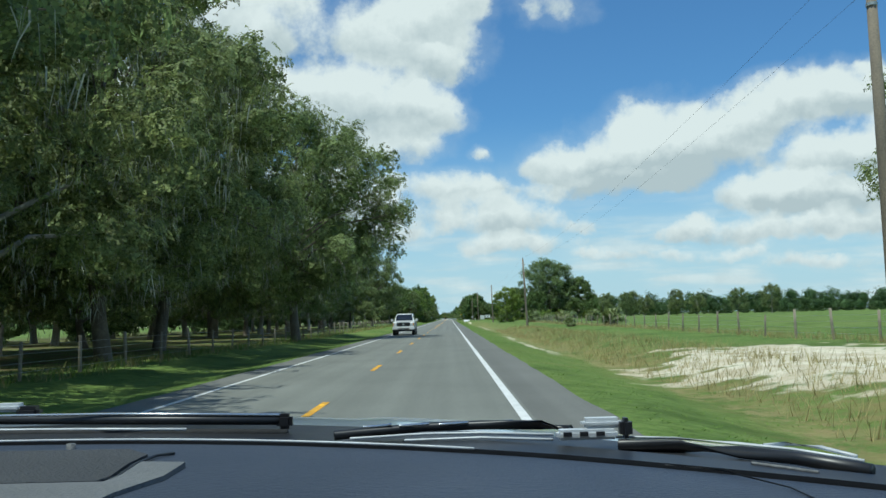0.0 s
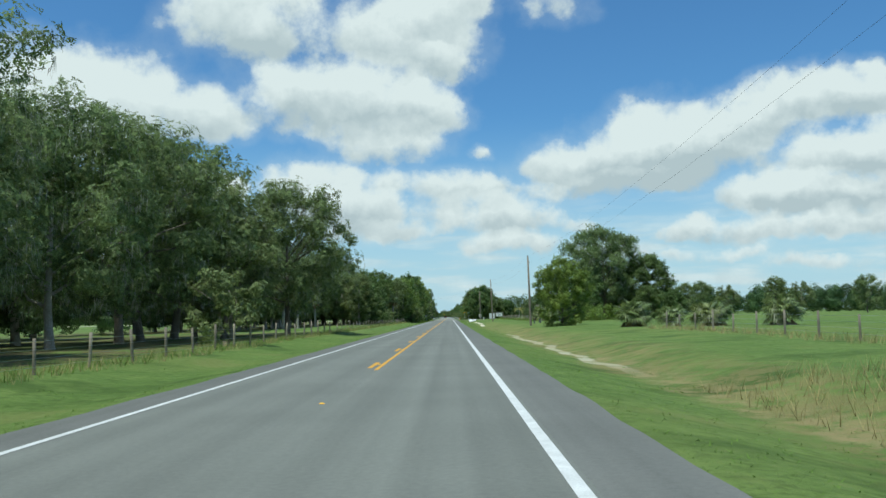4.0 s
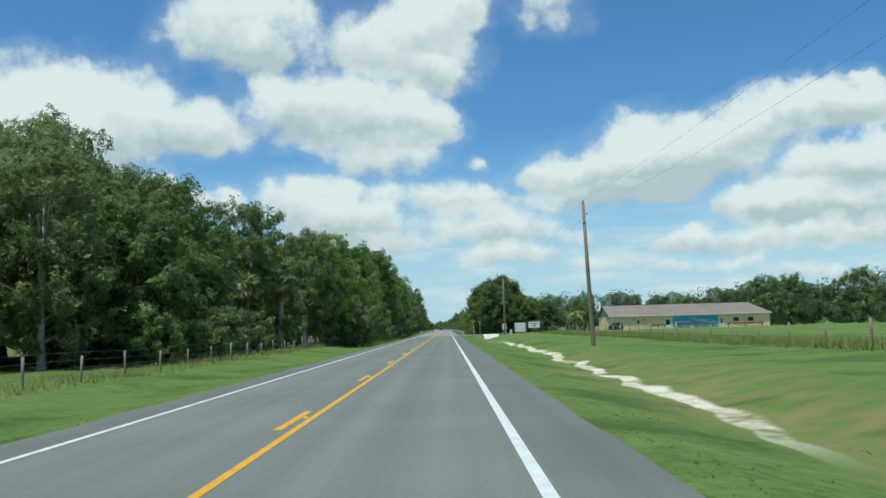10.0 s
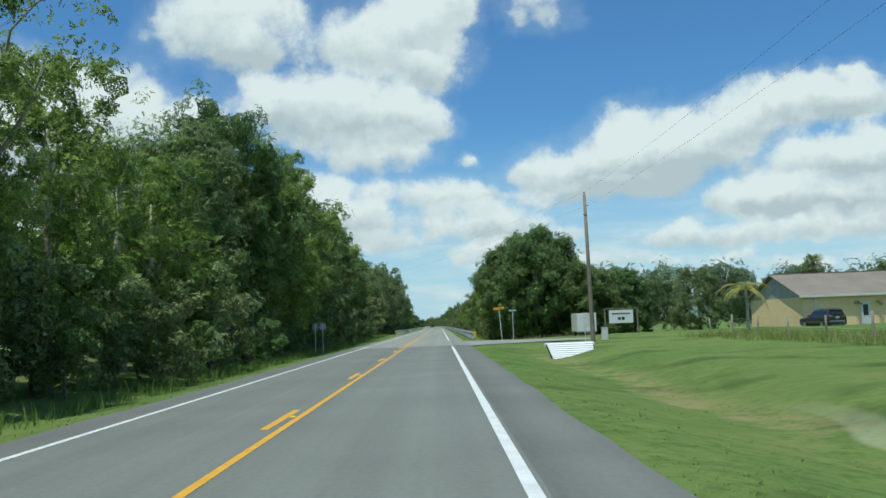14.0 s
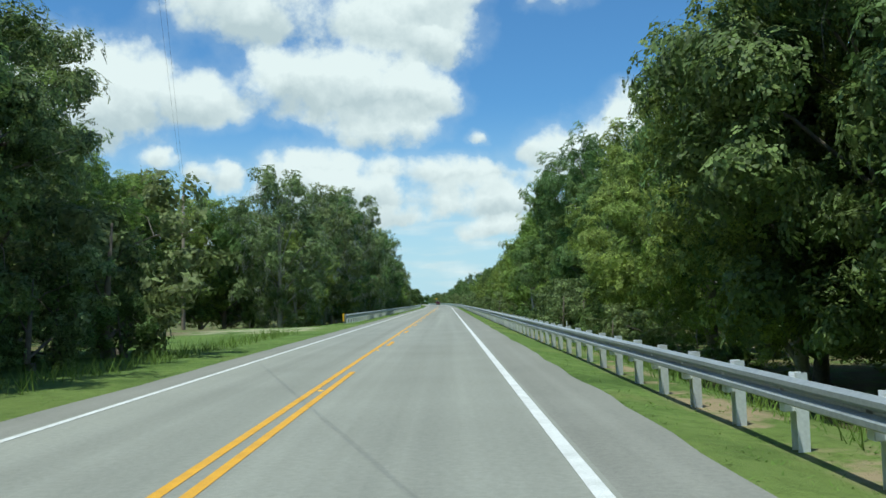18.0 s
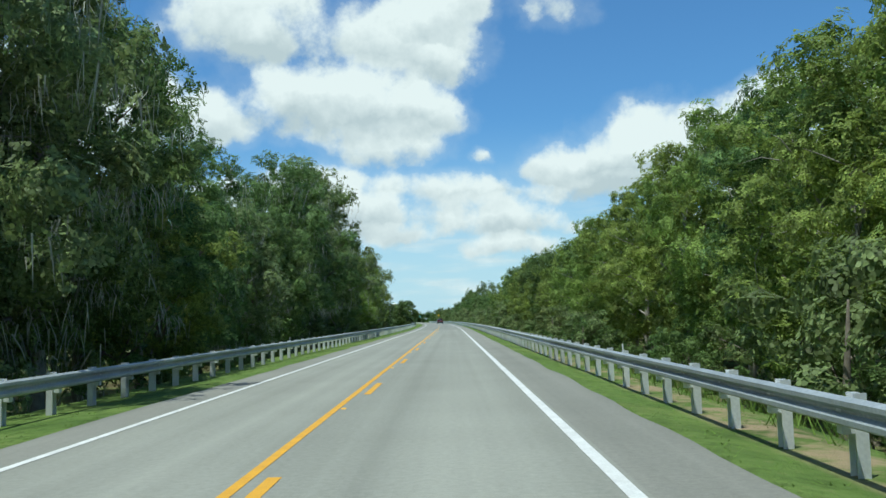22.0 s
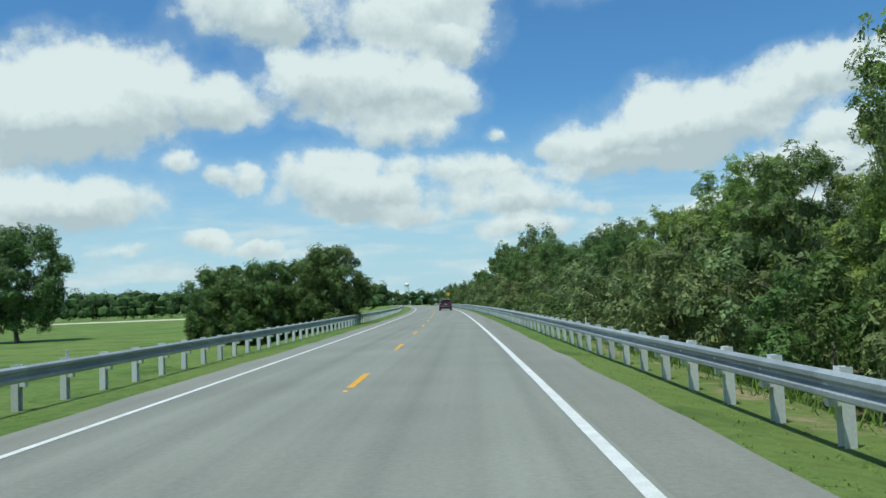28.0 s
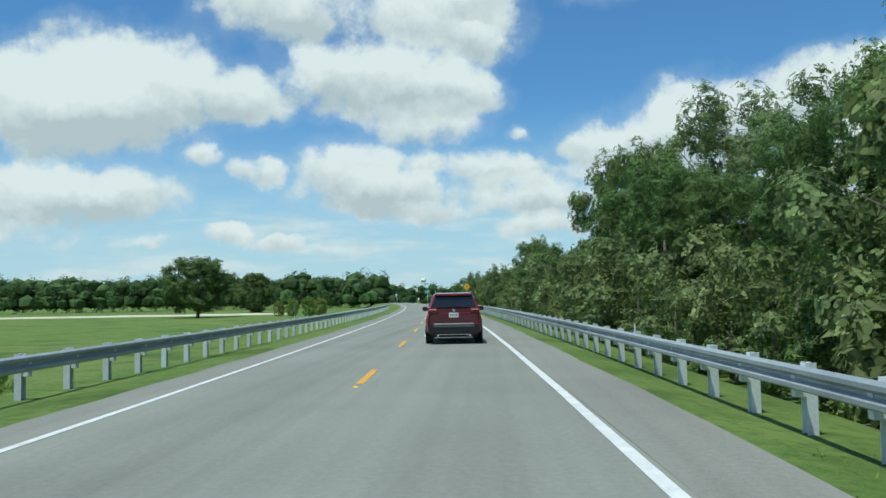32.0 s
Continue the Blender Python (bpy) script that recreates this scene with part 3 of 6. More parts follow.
    L(b.outputs[0], p.inputs["Normal"])
    return m


M_GROUND = ground_material()


def build_ground():
    xs = [-3500, -1800, -900, -500, -300, -200, -140, -100, -75, -58] + list(np.arange(-46, -12, 3.0)) + list(np.arange(-12, 14.1, 0.8)) + list(np.arange(16, 50, 3.0)) + [58, 75, 100, 140, 200, 300, 500, 900, 1800, 3500]
    ys = [-1500, -600, -250, -120, -70] + list(np.arange(-50, 1001, 3.5)) + [1050, 1120, 1200, 1350, 1600, 2000, 2700, 3600]
    verts, faces = [], []
    for y in ys:
        for u in xs:
            x = u + road_x(min(y, 1300))
            verts.append((x, y, ground_z(x, min(y, 1300)) if -120 < y < 1400 and abs(u) < 400 else (-0.06 if y < 480 else -1.6 * step(6, 11, abs(u)))))
    n = len(xs)
    for j in range(len(ys) - 1):
        for i in range(n - 1):
            faces.append((j * n + i, j * n + i + 1, (j + 1) * n + i + 1, (j + 1) * n + i))
    ob = mesh_ob("ground", verts, faces, M_GROUND, smooth=True)
    tagged(ob, "rough green roadside grass with dry patches and bare sand", "ground", kind="structure")
    return ob


GROUND = build_ground()


def ribbon(name, u0, u1, y0, y1, z, material, parent=None, stepy=12.0, wob=0.0):
    """A strip of the road's surface between two offsets from its centre line."""
    n = max(1, int(math.ceil((y1 - y0) / stepy)))
    verts, faces = [], []
    for i in range(n + 1):
        y = y0 + (y1 - y0) * i / n
        a = radians(road_turn(y))
        for u, s in ((u0, -1), (u1, 1)):
            w = wob * noise.noise((y * 0.35, s * 5, 0.3)) if wob and abs(u) > 4 else 0
            verts.append((road_x(y) + (u + w) * math.cos(a), y + (u + w) * math.sin(a), z))
    for i in range(n):
        faces.append((2 * i, 2 * i + 1, 2 * i + 3, 2 * i + 2))
    return mesh_ob(name, verts, faces, material, parent)


def build_road():
    for y0, y1, m1, m2 in ((-70, 403, M_ASPHALT, M_ASPHALT2), (403, 655, M_ASPHALT_MID, M_ASPHALT2_OLD), (655, 1250, M_ASPHALT_OLD, M_ASPHALT2_OLD)):
        road = ribbon("road", -3.3, 3.35, y0, y1, 0.0, m1)
        tagged(road, "two-lane road of smooth grey asphalt" if y0 < 0 else "two-lane road of older sun-bleached asphalt", "road", kind="structure")
        for nm, u0, u1 in (("shoulder_right", 3.354, 4.5), ("shoulder_left", -4.1, -3.304)):
            tagged(ribbon(nm, u0, u1, y0, y1, -0.004, m2, stepy=1.2, wob=0.10), "narrow paved shoulder with a ragged grass edge", "road shoulder", kind="structure")
    z = 0.005
    edge_l = ribbon("edge_line_left", -3.23, -3.11, -70, 1250, z, M_WHITE_LINE)
    tagged(edge_l, "worn white edge line painted on asphalt", "road marking", kind="structure")
    edge_r = ribbon("edge_line_right", 3.14, 3.29, -70, 400, z, M_WHITE_LINE)
    tagged(edge_r, "worn white edge line painted on asphalt", "road marking", kind="structure")
    edge_r2 = ribbon("edge_line_right", 3.14, 3.29, 422.5, 1250, z, M_WHITE_LINE)
    tagged(edge_r2, "worn white edge line painted on asphalt", "road marking", kind="structure")
    centre = ribbon("centre_line", -0.10, 0.02, 122, 458, z, M_YELLOW_LINE)
    tagged(centre, "solid yellow centre line painted on asphalt", "road marking", kind="structure")
    c2 = ribbon("centre_line", -0.37, -0.25, 398, 668, z, M_YELLOW_LINE)
    tagged(c2, "solid yellow centre line painted on asphalt", "road marking", kind="structure")
    for u, y0, y1, ph in ((-0.17, -40, 110, 0.5), (-0.31, 120, 397, 1.2), (-0.04, 459, 668, 5.8), (-0.17, 669, 1150, 3.6)):
        y = y0 - (y0 % 12.19) + ph
        while y < y1:
            if y >= y0:
                d = ribbon("lane_dash", u - 0.07, u + 0.07, y, y + 3.05, z, M_YELLOW_LINE, c2 if 380 < y < 700 else centre, stepy=3.1)
            y += 12.19
    # amber reflective markers between the dashes
    v, f = [], []
    y = 3.0
    while y < 950:
        x = road_x(y) - 0.17
        b = len(v)
        for dx, dy, dz in ((-.05, -.05, .004), (.05, -.05, .004), (.05, .05, .004), (-.05, .05, .004), (-.03, -.02, .022), (.03, -.02, .022), (.03, .02, .022), (-.03, .02, .022)):
            v.append((x + dx, y + dy, dz))
        f += [(b + 4, b + 5, b + 6, b + 7), (b, b + 1, b + 5, b + 4), (b + 1, b + 2, b + 6, b + 5), (b + 2, b + 3, b + 7, b + 6), (b + 3, b, b + 4, b + 7)]
        y += 12.19
    tagged(mesh_ob("road_markers", v, f, M_YSIGN), "small amber raised markers along the centre line", "road marker", kind="stuff")
    # side road joining from the right
    vs, fs = [], []
    for i in range(9):      # flared mouth
        a = i / 8
        fl = 6.0 * (1 - a) ** 2
        vs += [(4.2 + 9 * a, 405.5 - fl * 0.9, 0.0 - 0.012), (4.2 + 9 * a, 412.5 + fl, 0.0 - 0.012)]
        if i:
            k = 2 * i
            fs.append((k - 2, k, k + 1, k - 1))
    vs += [(150, 405.5, 0.05), (150, 412.5, 0.05)]
    fs.append((16, 18, 19, 17))
    tagged(mesh_ob("side_road", vs, fs, M_SIDE), "pale side road joining the highway", "road", kind="structure")


build_road()


# ================= trees =================
def tube(verts, faces, pts, radii, n=6):
    """A tapered limb along the points."""
    base = len(verts)
    for i, p in enumerate(pts):
        p = Vector(p)
        d = (Vector(pts[min(i + 1, len(pts) - 1)]) - Vector(pts[max(i - 1, 0)])).normalized()
        a = d.orthogonal().normalized()
        b = d.cross(a)
        for k in range(n):
            t = 2 * math.pi * k / n
            verts.append(p + (a * math.cos(t) + b * math.sin(t)) * radii[i])
    for i in range(len(pts) - 1):
        for k in range(n):
            q = base + i * n
            faces.append((q + k, q + (k + 1) % n, q + n + (k + 1) % n, q + n + k))
    faces.append(tuple(base + (len(pts) - 1) * n + k for k in range(n)))


def leaf_tris(centres, normals, sizes, rng):
    """Pointed leaf sprays as single triangles: vertices and faces as arrays."""
    n = len(centres)
    nr = normals / (np.linalg.norm(normals, axis=1, keepdims=True) + 1e-9)
    r = rng.normal(size=(n, 3))
    t = np.cross(nr, r)
    t /= np.linalg.norm(t, axis=1, keepdims=True) + 1e-9
    b = np.cross(nr, t)
    s = sizes[:, None]
    w = rng.uniform(0.32, 0.52, (n, 1))
    v = np.empty((n, 3, 3))
    v[:, 0] = centres - t * s * 0.5 + b * s * w
    v[:, 1] = centres - t * s * 0.35 - b * s * w
    v[:, 2] = centres + t * s * 0.75 + nr * s * rng.uniform(-0.2, 0.2, (n, 1))
    return v.reshape(-1, 3), np.arange(3 * n).reshape(n, 3)


def blob(verts, faces, c, r, rng, squash=0.8):
    """A rough many-sided heart that keeps a clump of leaves from being see-through."""
    base = len(verts)
    rows, cols = 3, 6
    verts.append(Vector((c[0], c[1], c[2] + r * squash)))
    for i in range(1, rows):
        for k in range(cols):
            ph, th = math.pi * i / rows, 2 * math.pi * (k + 0.5 * (i % 2)) / cols
            q = r * rng.uniform(0.66, 1.2)
            verts.append(Vector((c[0] + q * math.sin(ph) * math.cos(th), c[1] + q * math.sin(ph) * math.sin(th), c[2] + q * math.cos(ph) * squash)))
    verts.append(Vector((c[0], c[1], c[2] - r * squash)))
    top, bot = base, base + 1 + (rows - 1) * cols
    for k in range(cols):
        faces.append((top, base + 1 + k, base + 1 + (k + 1) % cols))
        q = base + 1 + (rows - 2) * cols
        faces.append((bot, q + (k + 1) % cols, q + k))
        for i in range(rows - 2):
            a = base + 1 + i * cols
            faces.append((a + k, a + cols + k, a + cols + (k + 1) % cols, a + (k + 1) % cols))


def crown_mesh(name, lobes, leaves, size, material, parent, rng, spray=0.5, core=0.46):
    v, f = [], []
    for c, r in lobes:
        blob(v, f, c, r * core, rng)
    lobes_c, lobes_r = np.array([c for c, r in lobes]), np.array([r for c, r in lobes])
    share = lobes_r ** 2 / (lobes_r ** 2).sum()
    pts, nrm = [], []
    for (c, r), sh in zip(lobes, share):
        n = max(6, int(leaves * sh))
        ns = max(3, n // 22)
        d = rng.normal(size=(ns, 3))
        d[:, 2] = d[:, 2] * 0.9 + 0.18
        d /= np.linalg.norm(d, axis=1, keepdims=True)
        rad = r * rng.uniform(0.72, 1.12, size=(ns, 1))
        sc = np.array(c) + d * rad * np.array([1, 1, 0.85])
        pick = rng.integers(0, ns, n)
        off = np.clip(rng.normal(size=(n, 3)), -1.5, 1.5)
        off[:, 2] = off[:, 2] * 0.85
        p = sc[pick] + off * spray * (r / 2.0) ** 0.5
        pts.append(p)
        nrm.append(d[pick] * 0.55 + off * 0.45 + rng.normal(size=(n, 3)) * 0.35 + np.array([0, 0, 0.30]))
    pts, nrm = np.concatenate(pts), np.concatenate(nrm)
    sz = size * rng.uniform(0.55, 1.45, len(pts))
    lv, lf = leaf_tris(pts, nrm, sz, rng)
    base = len(v)
    return mesh_ob(name, [tuple(q) for q in v] + lv.tolist(), list(f) + (lf + base).tolist(), material, parent)


def build_tree(seed, h, spread, clear, lobes_n, leaves, size, leafmat, barkmat, name, label, category="tree", moss=0, group="", lean=0.0, spray=0.5, core=0.46):
    """A trunk with limbs that carry clumps of leaves, and hanging moss on the oaks."""
    rng = np.random.default_rng(seed)
    root = empty(name, 0, 0, 0, label=label, category=category, group=group)
    tv, tf = [], []
    r0 = 0.015 * h + 0.06
    top = Vector((lean * h * 0.3, rng.uniform(-.4, .4), h * 0.72))
    kn = Vector((rng.uniform(-.3, .3), rng.uniform(-.3, .3), clear))
    tube(tv, tf, [(0, 0, -0.3), (0, 0, 0.15), kn * 0.5, kn, kn.lerp(top, 0.5), top], [r0 * 1.5, r0 * 1.15, r0 * 0.95, r0 * 0.9, r0 * 0.5, r0 * 0.16], 8)
    lobes = []
    for i in range(lobes_n):
        a = 2.399 * i + rng.uniform(-.5, .5)
        q = (i + 0.5) / lobes_n
        cz = 2 * q - 1
        zz = clear + (h - clear) * (0.5 + 0.5 * cz * (0.9 if cz < 0 else 0.84) * rng.uniform(0.88, 1.1))
        prof = (1 - cz * cz) ** (0.30 if cz < 0 else 0.42)
        rad = spread * 0.78 * prof * (rng.uniform(0.72, 1.14) if rng.random() < 0.8 else rng.uniform(0.15, 0.6))
        lr = spread * rng.uniform(0.22, 0.35) * (22 / max(22, lobes_n)) ** 0.36
        c = Vector((lean * zz * 0.3 + rad * math.cos(a), rad * math.sin(a), min(zz, h - lr * 0.7)))
        lobes.append((c, lr))
        if i % 4 == 0 and lobes_n > 9:
            st = kn.lerp(top, max(0, min(0.85, q * 0.75)))
            mid = st.lerp(c, 0.5) + Vector((rng.uniform(-.4, .4), rng.uniform(-.4, .4), rng.uniform(0, .9)))
            rr = r0 * (0.42 - 0.25 * q)
            tube(tv, tf, [st, mid, c, c + (c - mid) * 0.35], [rr, rr * 0.7, rr * 0.4, rr * 0.1], 5)
            for _ in range(2):
                e = c + Vector(rng.normal(size=3)) * lr * 0.8
                tube(tv, tf, [mid.lerp(c, 0.6), e.lerp(c, 0.4), e], [rr * 0.4, rr * 0.25, rr * 0.08], 4)
    mesh_ob("trunk", tv, tf, barkmat, root, smooth=True)
    crown_mesh("crown", [(tuple(c), r) for c, r in lobes], leaves, size, leafmat, root, rng, spray, core)
    if moss:
        mv, mf = [], []
        for _ in range(moss // 2):
            c, r = lobes[int(rng.integers(0, len(lobes)))]
            top_m = Vector(c) + Vector((rng.uniform(-1, 1) * r, rng.uniform(-1, 1) * r, -r * rng.uniform(0.2, 0.9)))
            long_m = rng.uniform(0.25, 0.9)
            for _k in range(5):
                p = top_m + Vector(rng.normal(size=3)) * 0.14
                ln, w, a = long_m * rng.uniform(0.5, 1.1), rng.uniform(0.006, 0.018), rng.uniform(0, 3.14)
                dx = Vector((math.cos(a), math.sin(a), 0)) * w
                jig = Vector((rng.normal() * 0.07, rng.normal() * 0.07, 0))
                b = len(mv)
                mv += [p - dx, p + dx, p + jig + dx * 0.8 - Vector((0, 0, ln * 0.5)), p + jig - dx * 0.8 - Vector((0, 0, ln * 0.5)), p + jig * 1.6 - Vector((0, 0, ln))]
                mf += [(b, b + 1, b + 2, b + 3), (b + 3, b + 2, b + 4)]
        tagged(mesh_ob("moss", mv, mf, M_MOSS, root, "hanging grey moss"), kind="stuff")
    return root


def build_palm(seed, h, fronds, name, label, dry=8, leafmat=None, droop=1.0):
    rng = np.random.default_rng(seed)
    root = empty(name, 0, 0, 0, label=label, category="palm tree", group="cabbage palms")
    tv, tf = [], []
    tube(tv, tf, [(0, 0, -0.2), (0.05, 0, h * 0.4), (0.12, 0.05, h * 0.8), (0.12, 0.05, h)], [0.24, 0.19, 0.2, 0.26], 9)
    mesh_ob("trunk", tv, tf, M_PALE_BARK, root, smooth=True)

    def fan(fv, ff, el, az, ln, droop):
        d = Vector((math.cos(az) * math.cos(el), math.sin(az) * math.cos(el), math.sin(el)))
        side = Vector((-math.sin(az), math.cos(az), 0))
        st = Vector((0.12, 0.05, h))
        hub = st + d * ln * 0.5
        tube(fv, ff, [st, hub], [0.025, 0.015], 3)
        for k in range(13):
            t = (k - 6) / 6 * 1.5
            bd = (d * math.cos(t) + side * math.sin(t)).normalized()
            reach = ln * (0.66 - 0.10 * abs(t))
            mid = hub + bd * reach * 0.55 - Vector((0, 0, droop * ln * 0.06))
            tip = hub + bd * reach - Vector((0, 0, droop * ln * (0.34 + 0.16 * abs(t))))
            wv = Vector((-bd.y, bd.x, 0.0)).normalized() * 0.05 + Vector((0, 0, 0.012))
            b = len(fv)
            fv += [hub, mid - wv, tip, mid + wv]
            ff += [(b, b + 1, b + 3), (b + 1, b + 2, b + 3)]

    fv, ff = [], []
    for i in range(fronds):
        fan(fv, ff, rng.uniform(-0.35, 1.2), 2.399 * i, rng.uniform(1.0, 1.6), rng.uniform(0.5, 1.1) * droop)
    mesh_ob("fronds", fv, ff, leafmat or M_LEAF_PALM, root)
    if dry:
        dv, df = [], []
        for i in range(dry):
            fan(dv, df, rng.uniform(-1.3, -0.6), 2.399 * i + 1, rng.uniform(1.1, 1.5), 0.5)
        mesh_ob("dry_skirt", dv, df, M_DRY_FROND, root, "dead brown fronds hanging down")
    return root


used = set()


def plant(proto, x, y, s=1.0, rz=None, sink=0.0, label="", zs=1.0):
    """Sets a tree; the first call moves the pattern itself, later ones copy it."""
    rz = random.uniform(0, 360) if rz is None else rz
    m = pose(x, y, ground_z(x, y) - sink, 0, 0, rz) @ Matrix.Diagonal((s, s, s * zs, 1))
    if proto.name in used:
        ob = copy_thing(proto, m)
    else:
        used.add(proto.name)
        proto.matrix_basis = m
        ob = proto
    if label:
        tagged(ob, label)
    return ob


L_OAK = "spreading live oak hung with grey moss"
L_OAK2 = "tall dark live oak in the roadside wood"
L_MIX = "leafy hardwood tree at the edge of the wood"
L_BR = "bright green broadleaf tree in full leaf"
OAK = [build_tree(11 + i, 16.0, 7.6, 2.4, 44, 8500, 0.43, M_LEAF_OAK, M_PALE_BARK if i == 1 else M_BARK, "oak_tree", L_OAK, moss=1300, group="live oaks") for i in range(3)]
OAKH = [build_tree(25 + i, 16.5, 8.1, 3.0, 80, 19000, 0.36, M_LEAF_OAK, M_BARK, "oak_tree", L_OAK, moss=1700, group="live oaks", core=0.58, spray=0.42) for i in range(2)]
OAKLO = [build_tree(31 + i, 13.0, 5.6, 1.5, 34, 5200, 0.50, M_LEAF_OAK, M_PALE_BARK if i else M_BARK, "oak_tree", L_OAK2, moss=160, group="woodland oaks", spray=0.5, core=0.56) for i in range(3)]
EDGE = [build_tree(51 + i, 14.5, 5.0, 0.9, 44, 5600, 0.40, (M_LEAF_MIX, M_LEAF_OAK, M_LEAF_MIX, M_LEAF_LIGHT)[i], M_PALE_BARK if i % 2 else M_BARK, "hardwood_tree", L_MIX, group="wood edge trees", lean=0.25 if i == 2 else 0, core=0.60, spray=0.42) for i in range(4)]
EDGEM = [build_tree(64 + i, 14.5, 5.1, 0.9, 44, 5600, 0.40, (M_LEAF_OAK, M_LEAF_MIX)[i], M_PALE_BARK, "hardwood_tree", "tall hardwood draped with grey moss", group="wood edge trees", moss=1100, core=0.52, spray=0.42) for i in range(2)]
EDGELO = [build_tree(71 + i, 14.0, 5.5, 1.2, 30, 3400, 0.54, (M_LEAF_MIX, M_LEAF_OAK, M_LEAF_MIX)[i], M_BARK, "hardwood_tree", "leafy hardwood tree inside the wood", group="wood trees", spray=0.5, core=0.66) for i in range(3)]
DENSE = [build_tree(85 + i, 12.5, 5.6, -0.3, 76, 15000, 0.40, M_LEAF_DENSE, M_BARK, "oak_tree", "broad dense oak with leaves down to the ground", group="dense oaks", core=0.74, spray=0.44) for i in range(2)]
DENSEH = build_tree(88, 12.8, 5.8, 1.6, 76, 14000, 0.40, M_LEAF_DENSE, M_BARK, "oak_tree", "tall dense oak over deep shade", group="dense oaks", core=0.74, spray=0.44)
BRIGHT = [build_tree(91, 10.5, 4.7, -0.4, 52, 9500, 0.35, M_LEAF_LIGHT, M_BARK, "broadleaf_tree", L_BR, spray=0.36, core=0.62)]
BUSH = [build_tree(101 + i, 3.2, 2.2, 0.2, 11, 850, 0.25, (M_LEAF_MIX, M_LEAF_MIX, M_LEAF_OAK)[i], M_BARK, "shrub", "leafy green shrub on the verge", "shrub", group="shrubs", spray=0.3, core=0.62) for i in range(3)]
MOUND = build_tree(107, 3.4, 2.6, -0.7, 30, 3000, 0.21, M_LEAF_LIGHT, M_BARK, "shrub", "rounded mound of leafy green shrub", "shrub", group="shrubs", spray=0.34, core=0.6)
PALM = [build_palm(121 + i, (5.0, 2.4, 0.7)[i], (34, 34, 44)[i], "palm_tree", "cabbage palm with fan fronds and a dry skirt") for i in range(3)]



def build_feather_palm(seed, h, name, label):
    """A palm with long arching feather fronds, some yellowed."""
    rng = np.random.default_rng(seed)
    root = empty(name, 0, 0, 0, label=label, category="palm tree", group="feather palms")
    tv, tf = [], []
    tube(tv, tf, [(0, 0, -0.2), (0.04, 0, h * 0.5), (0, 0, h)], [0.17, 0.13, 0.10], 9)
    mesh_ob("trunk", tv, tf, M_PALE_BARK, root, smooth=True)
    for i in range(15):
        fv, ff = [], []
        a, el, ln = 2.399 * i, rng.uniform(0.1, 1.2), rng.uniform(2.0, 2.7)
        p, d = Vector((0, 0, h)), Vector((math.cos(a) * math.cos(el), math.sin(a) * math.cos(el), math.sin(el)))
        pts = [p]
        for k in range(12):
            d = (d + Vector((0, 0, -0.17))).normalized()
            pts.append(pts[-1] + d * ln / 12)
        tube(fv, ff, pts, [0.03 - 0.002 * k for k in range(13)], 4)
        for k in range(2, 13):
            dd = (pts[k] - pts[k - 1]).normalized()
            sd_ = Vector((-math.sin(a), math.cos(a), 0))
            for s in (-1, 1):
                for e in (0.0, 0.5):
                    q = pts[k] - dd * e * ln / 12
                    tip = q + sd_ * s * 0.42 * math.sin(0.5 + 2.3 * k / 12) + dd * 0.22 - Vector((0, 0, 0.20))
                    b = len(fv)
                    fv += [q - dd * 0.045, q + dd * 0.045, tip]
                    ff.append((b, b + 1, b + 2))
        mesh_ob("frond", fv, ff, M_LEAF_YELLOW if i % 3 else M_LEAF_PALM, root)
    return root


SICK = build_feather_palm(131, 3.3, "palm_tree", "yellowing palm with drooping fronds before the building")

BARE = [build_tree(141 + i, 15.0, 4.2, 5.0, 20, 1500, 0.24, M_LEAF_LIGHT, M_PALE_BARK, "hardwood_tree", "half-bare hardwood with pale limbs and thin leaves", group="half-bare trees", spray=0.5, core=0.05) for i in range(2)]


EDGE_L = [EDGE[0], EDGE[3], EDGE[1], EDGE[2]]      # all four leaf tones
EDGE_R = [EDGE[2], EDGE[3], EDGE[3]]      # brighter leaves put the sunlight on the right-hand wood into colour


def wood(y0, y1, u0, depth, dy, hi, lo, s0, s1, rows=3, gap=5.5):
    """Rows of trees along one side of the road: leafy fronts near the edge, lighter patterns behind."""
    sgn = 1 if u0 > 0 else -1
    random.seed(int(y0 * 3 + u0 * 11) + 20000)
    for r in range(rows):
        y = y0 + (r % 2) * dy * 0.5
        while y < y1:
            yy = y + random.uniform(-.3, .3) * dy
            u = u0 + sgn * (r * gap + random.uniform(-0.8, 1.6))
            protos = hi if r == 0 else lo
            plant(random.choice(protos), road_x(yy) + u, yy, random.uniform(s0, s1) * (1 + 0.06 * r), zs=random.uniform(0.9, 1.12))
            y += dy * random.uniform(0.8, 1.2) * (1.9 if r else 1.0)


# --- first stretch, left: old oaks beside and over the road
for x, y, s in ((-10.2, 68, 1.16), (-13.5, 86, 0.84), (-15.0, 50, 1.0), (-13.4, 38, 1.0), (-12.0, 25, 1.0), (-10.8, 12, 1.08)):
    plant(random.choice(OAKH if y > 30 else OAK), x, y, s)
wood(12, 76, -22, 0, 10, OAKLO, OAKLO, 1.0, 1.25, 2, 9)
wood(84, 182, -22.5, 0, 9.5, OAK, OAKLO, 0.9, 1.08, 3, 8)
plant(OAKH[1], -15.0, 187, 0.84, 40)
plant(OAKH[0], -23.0, 181, 0.92)
plant(OAKH[0], -18.5, 175, 0.80, 200)
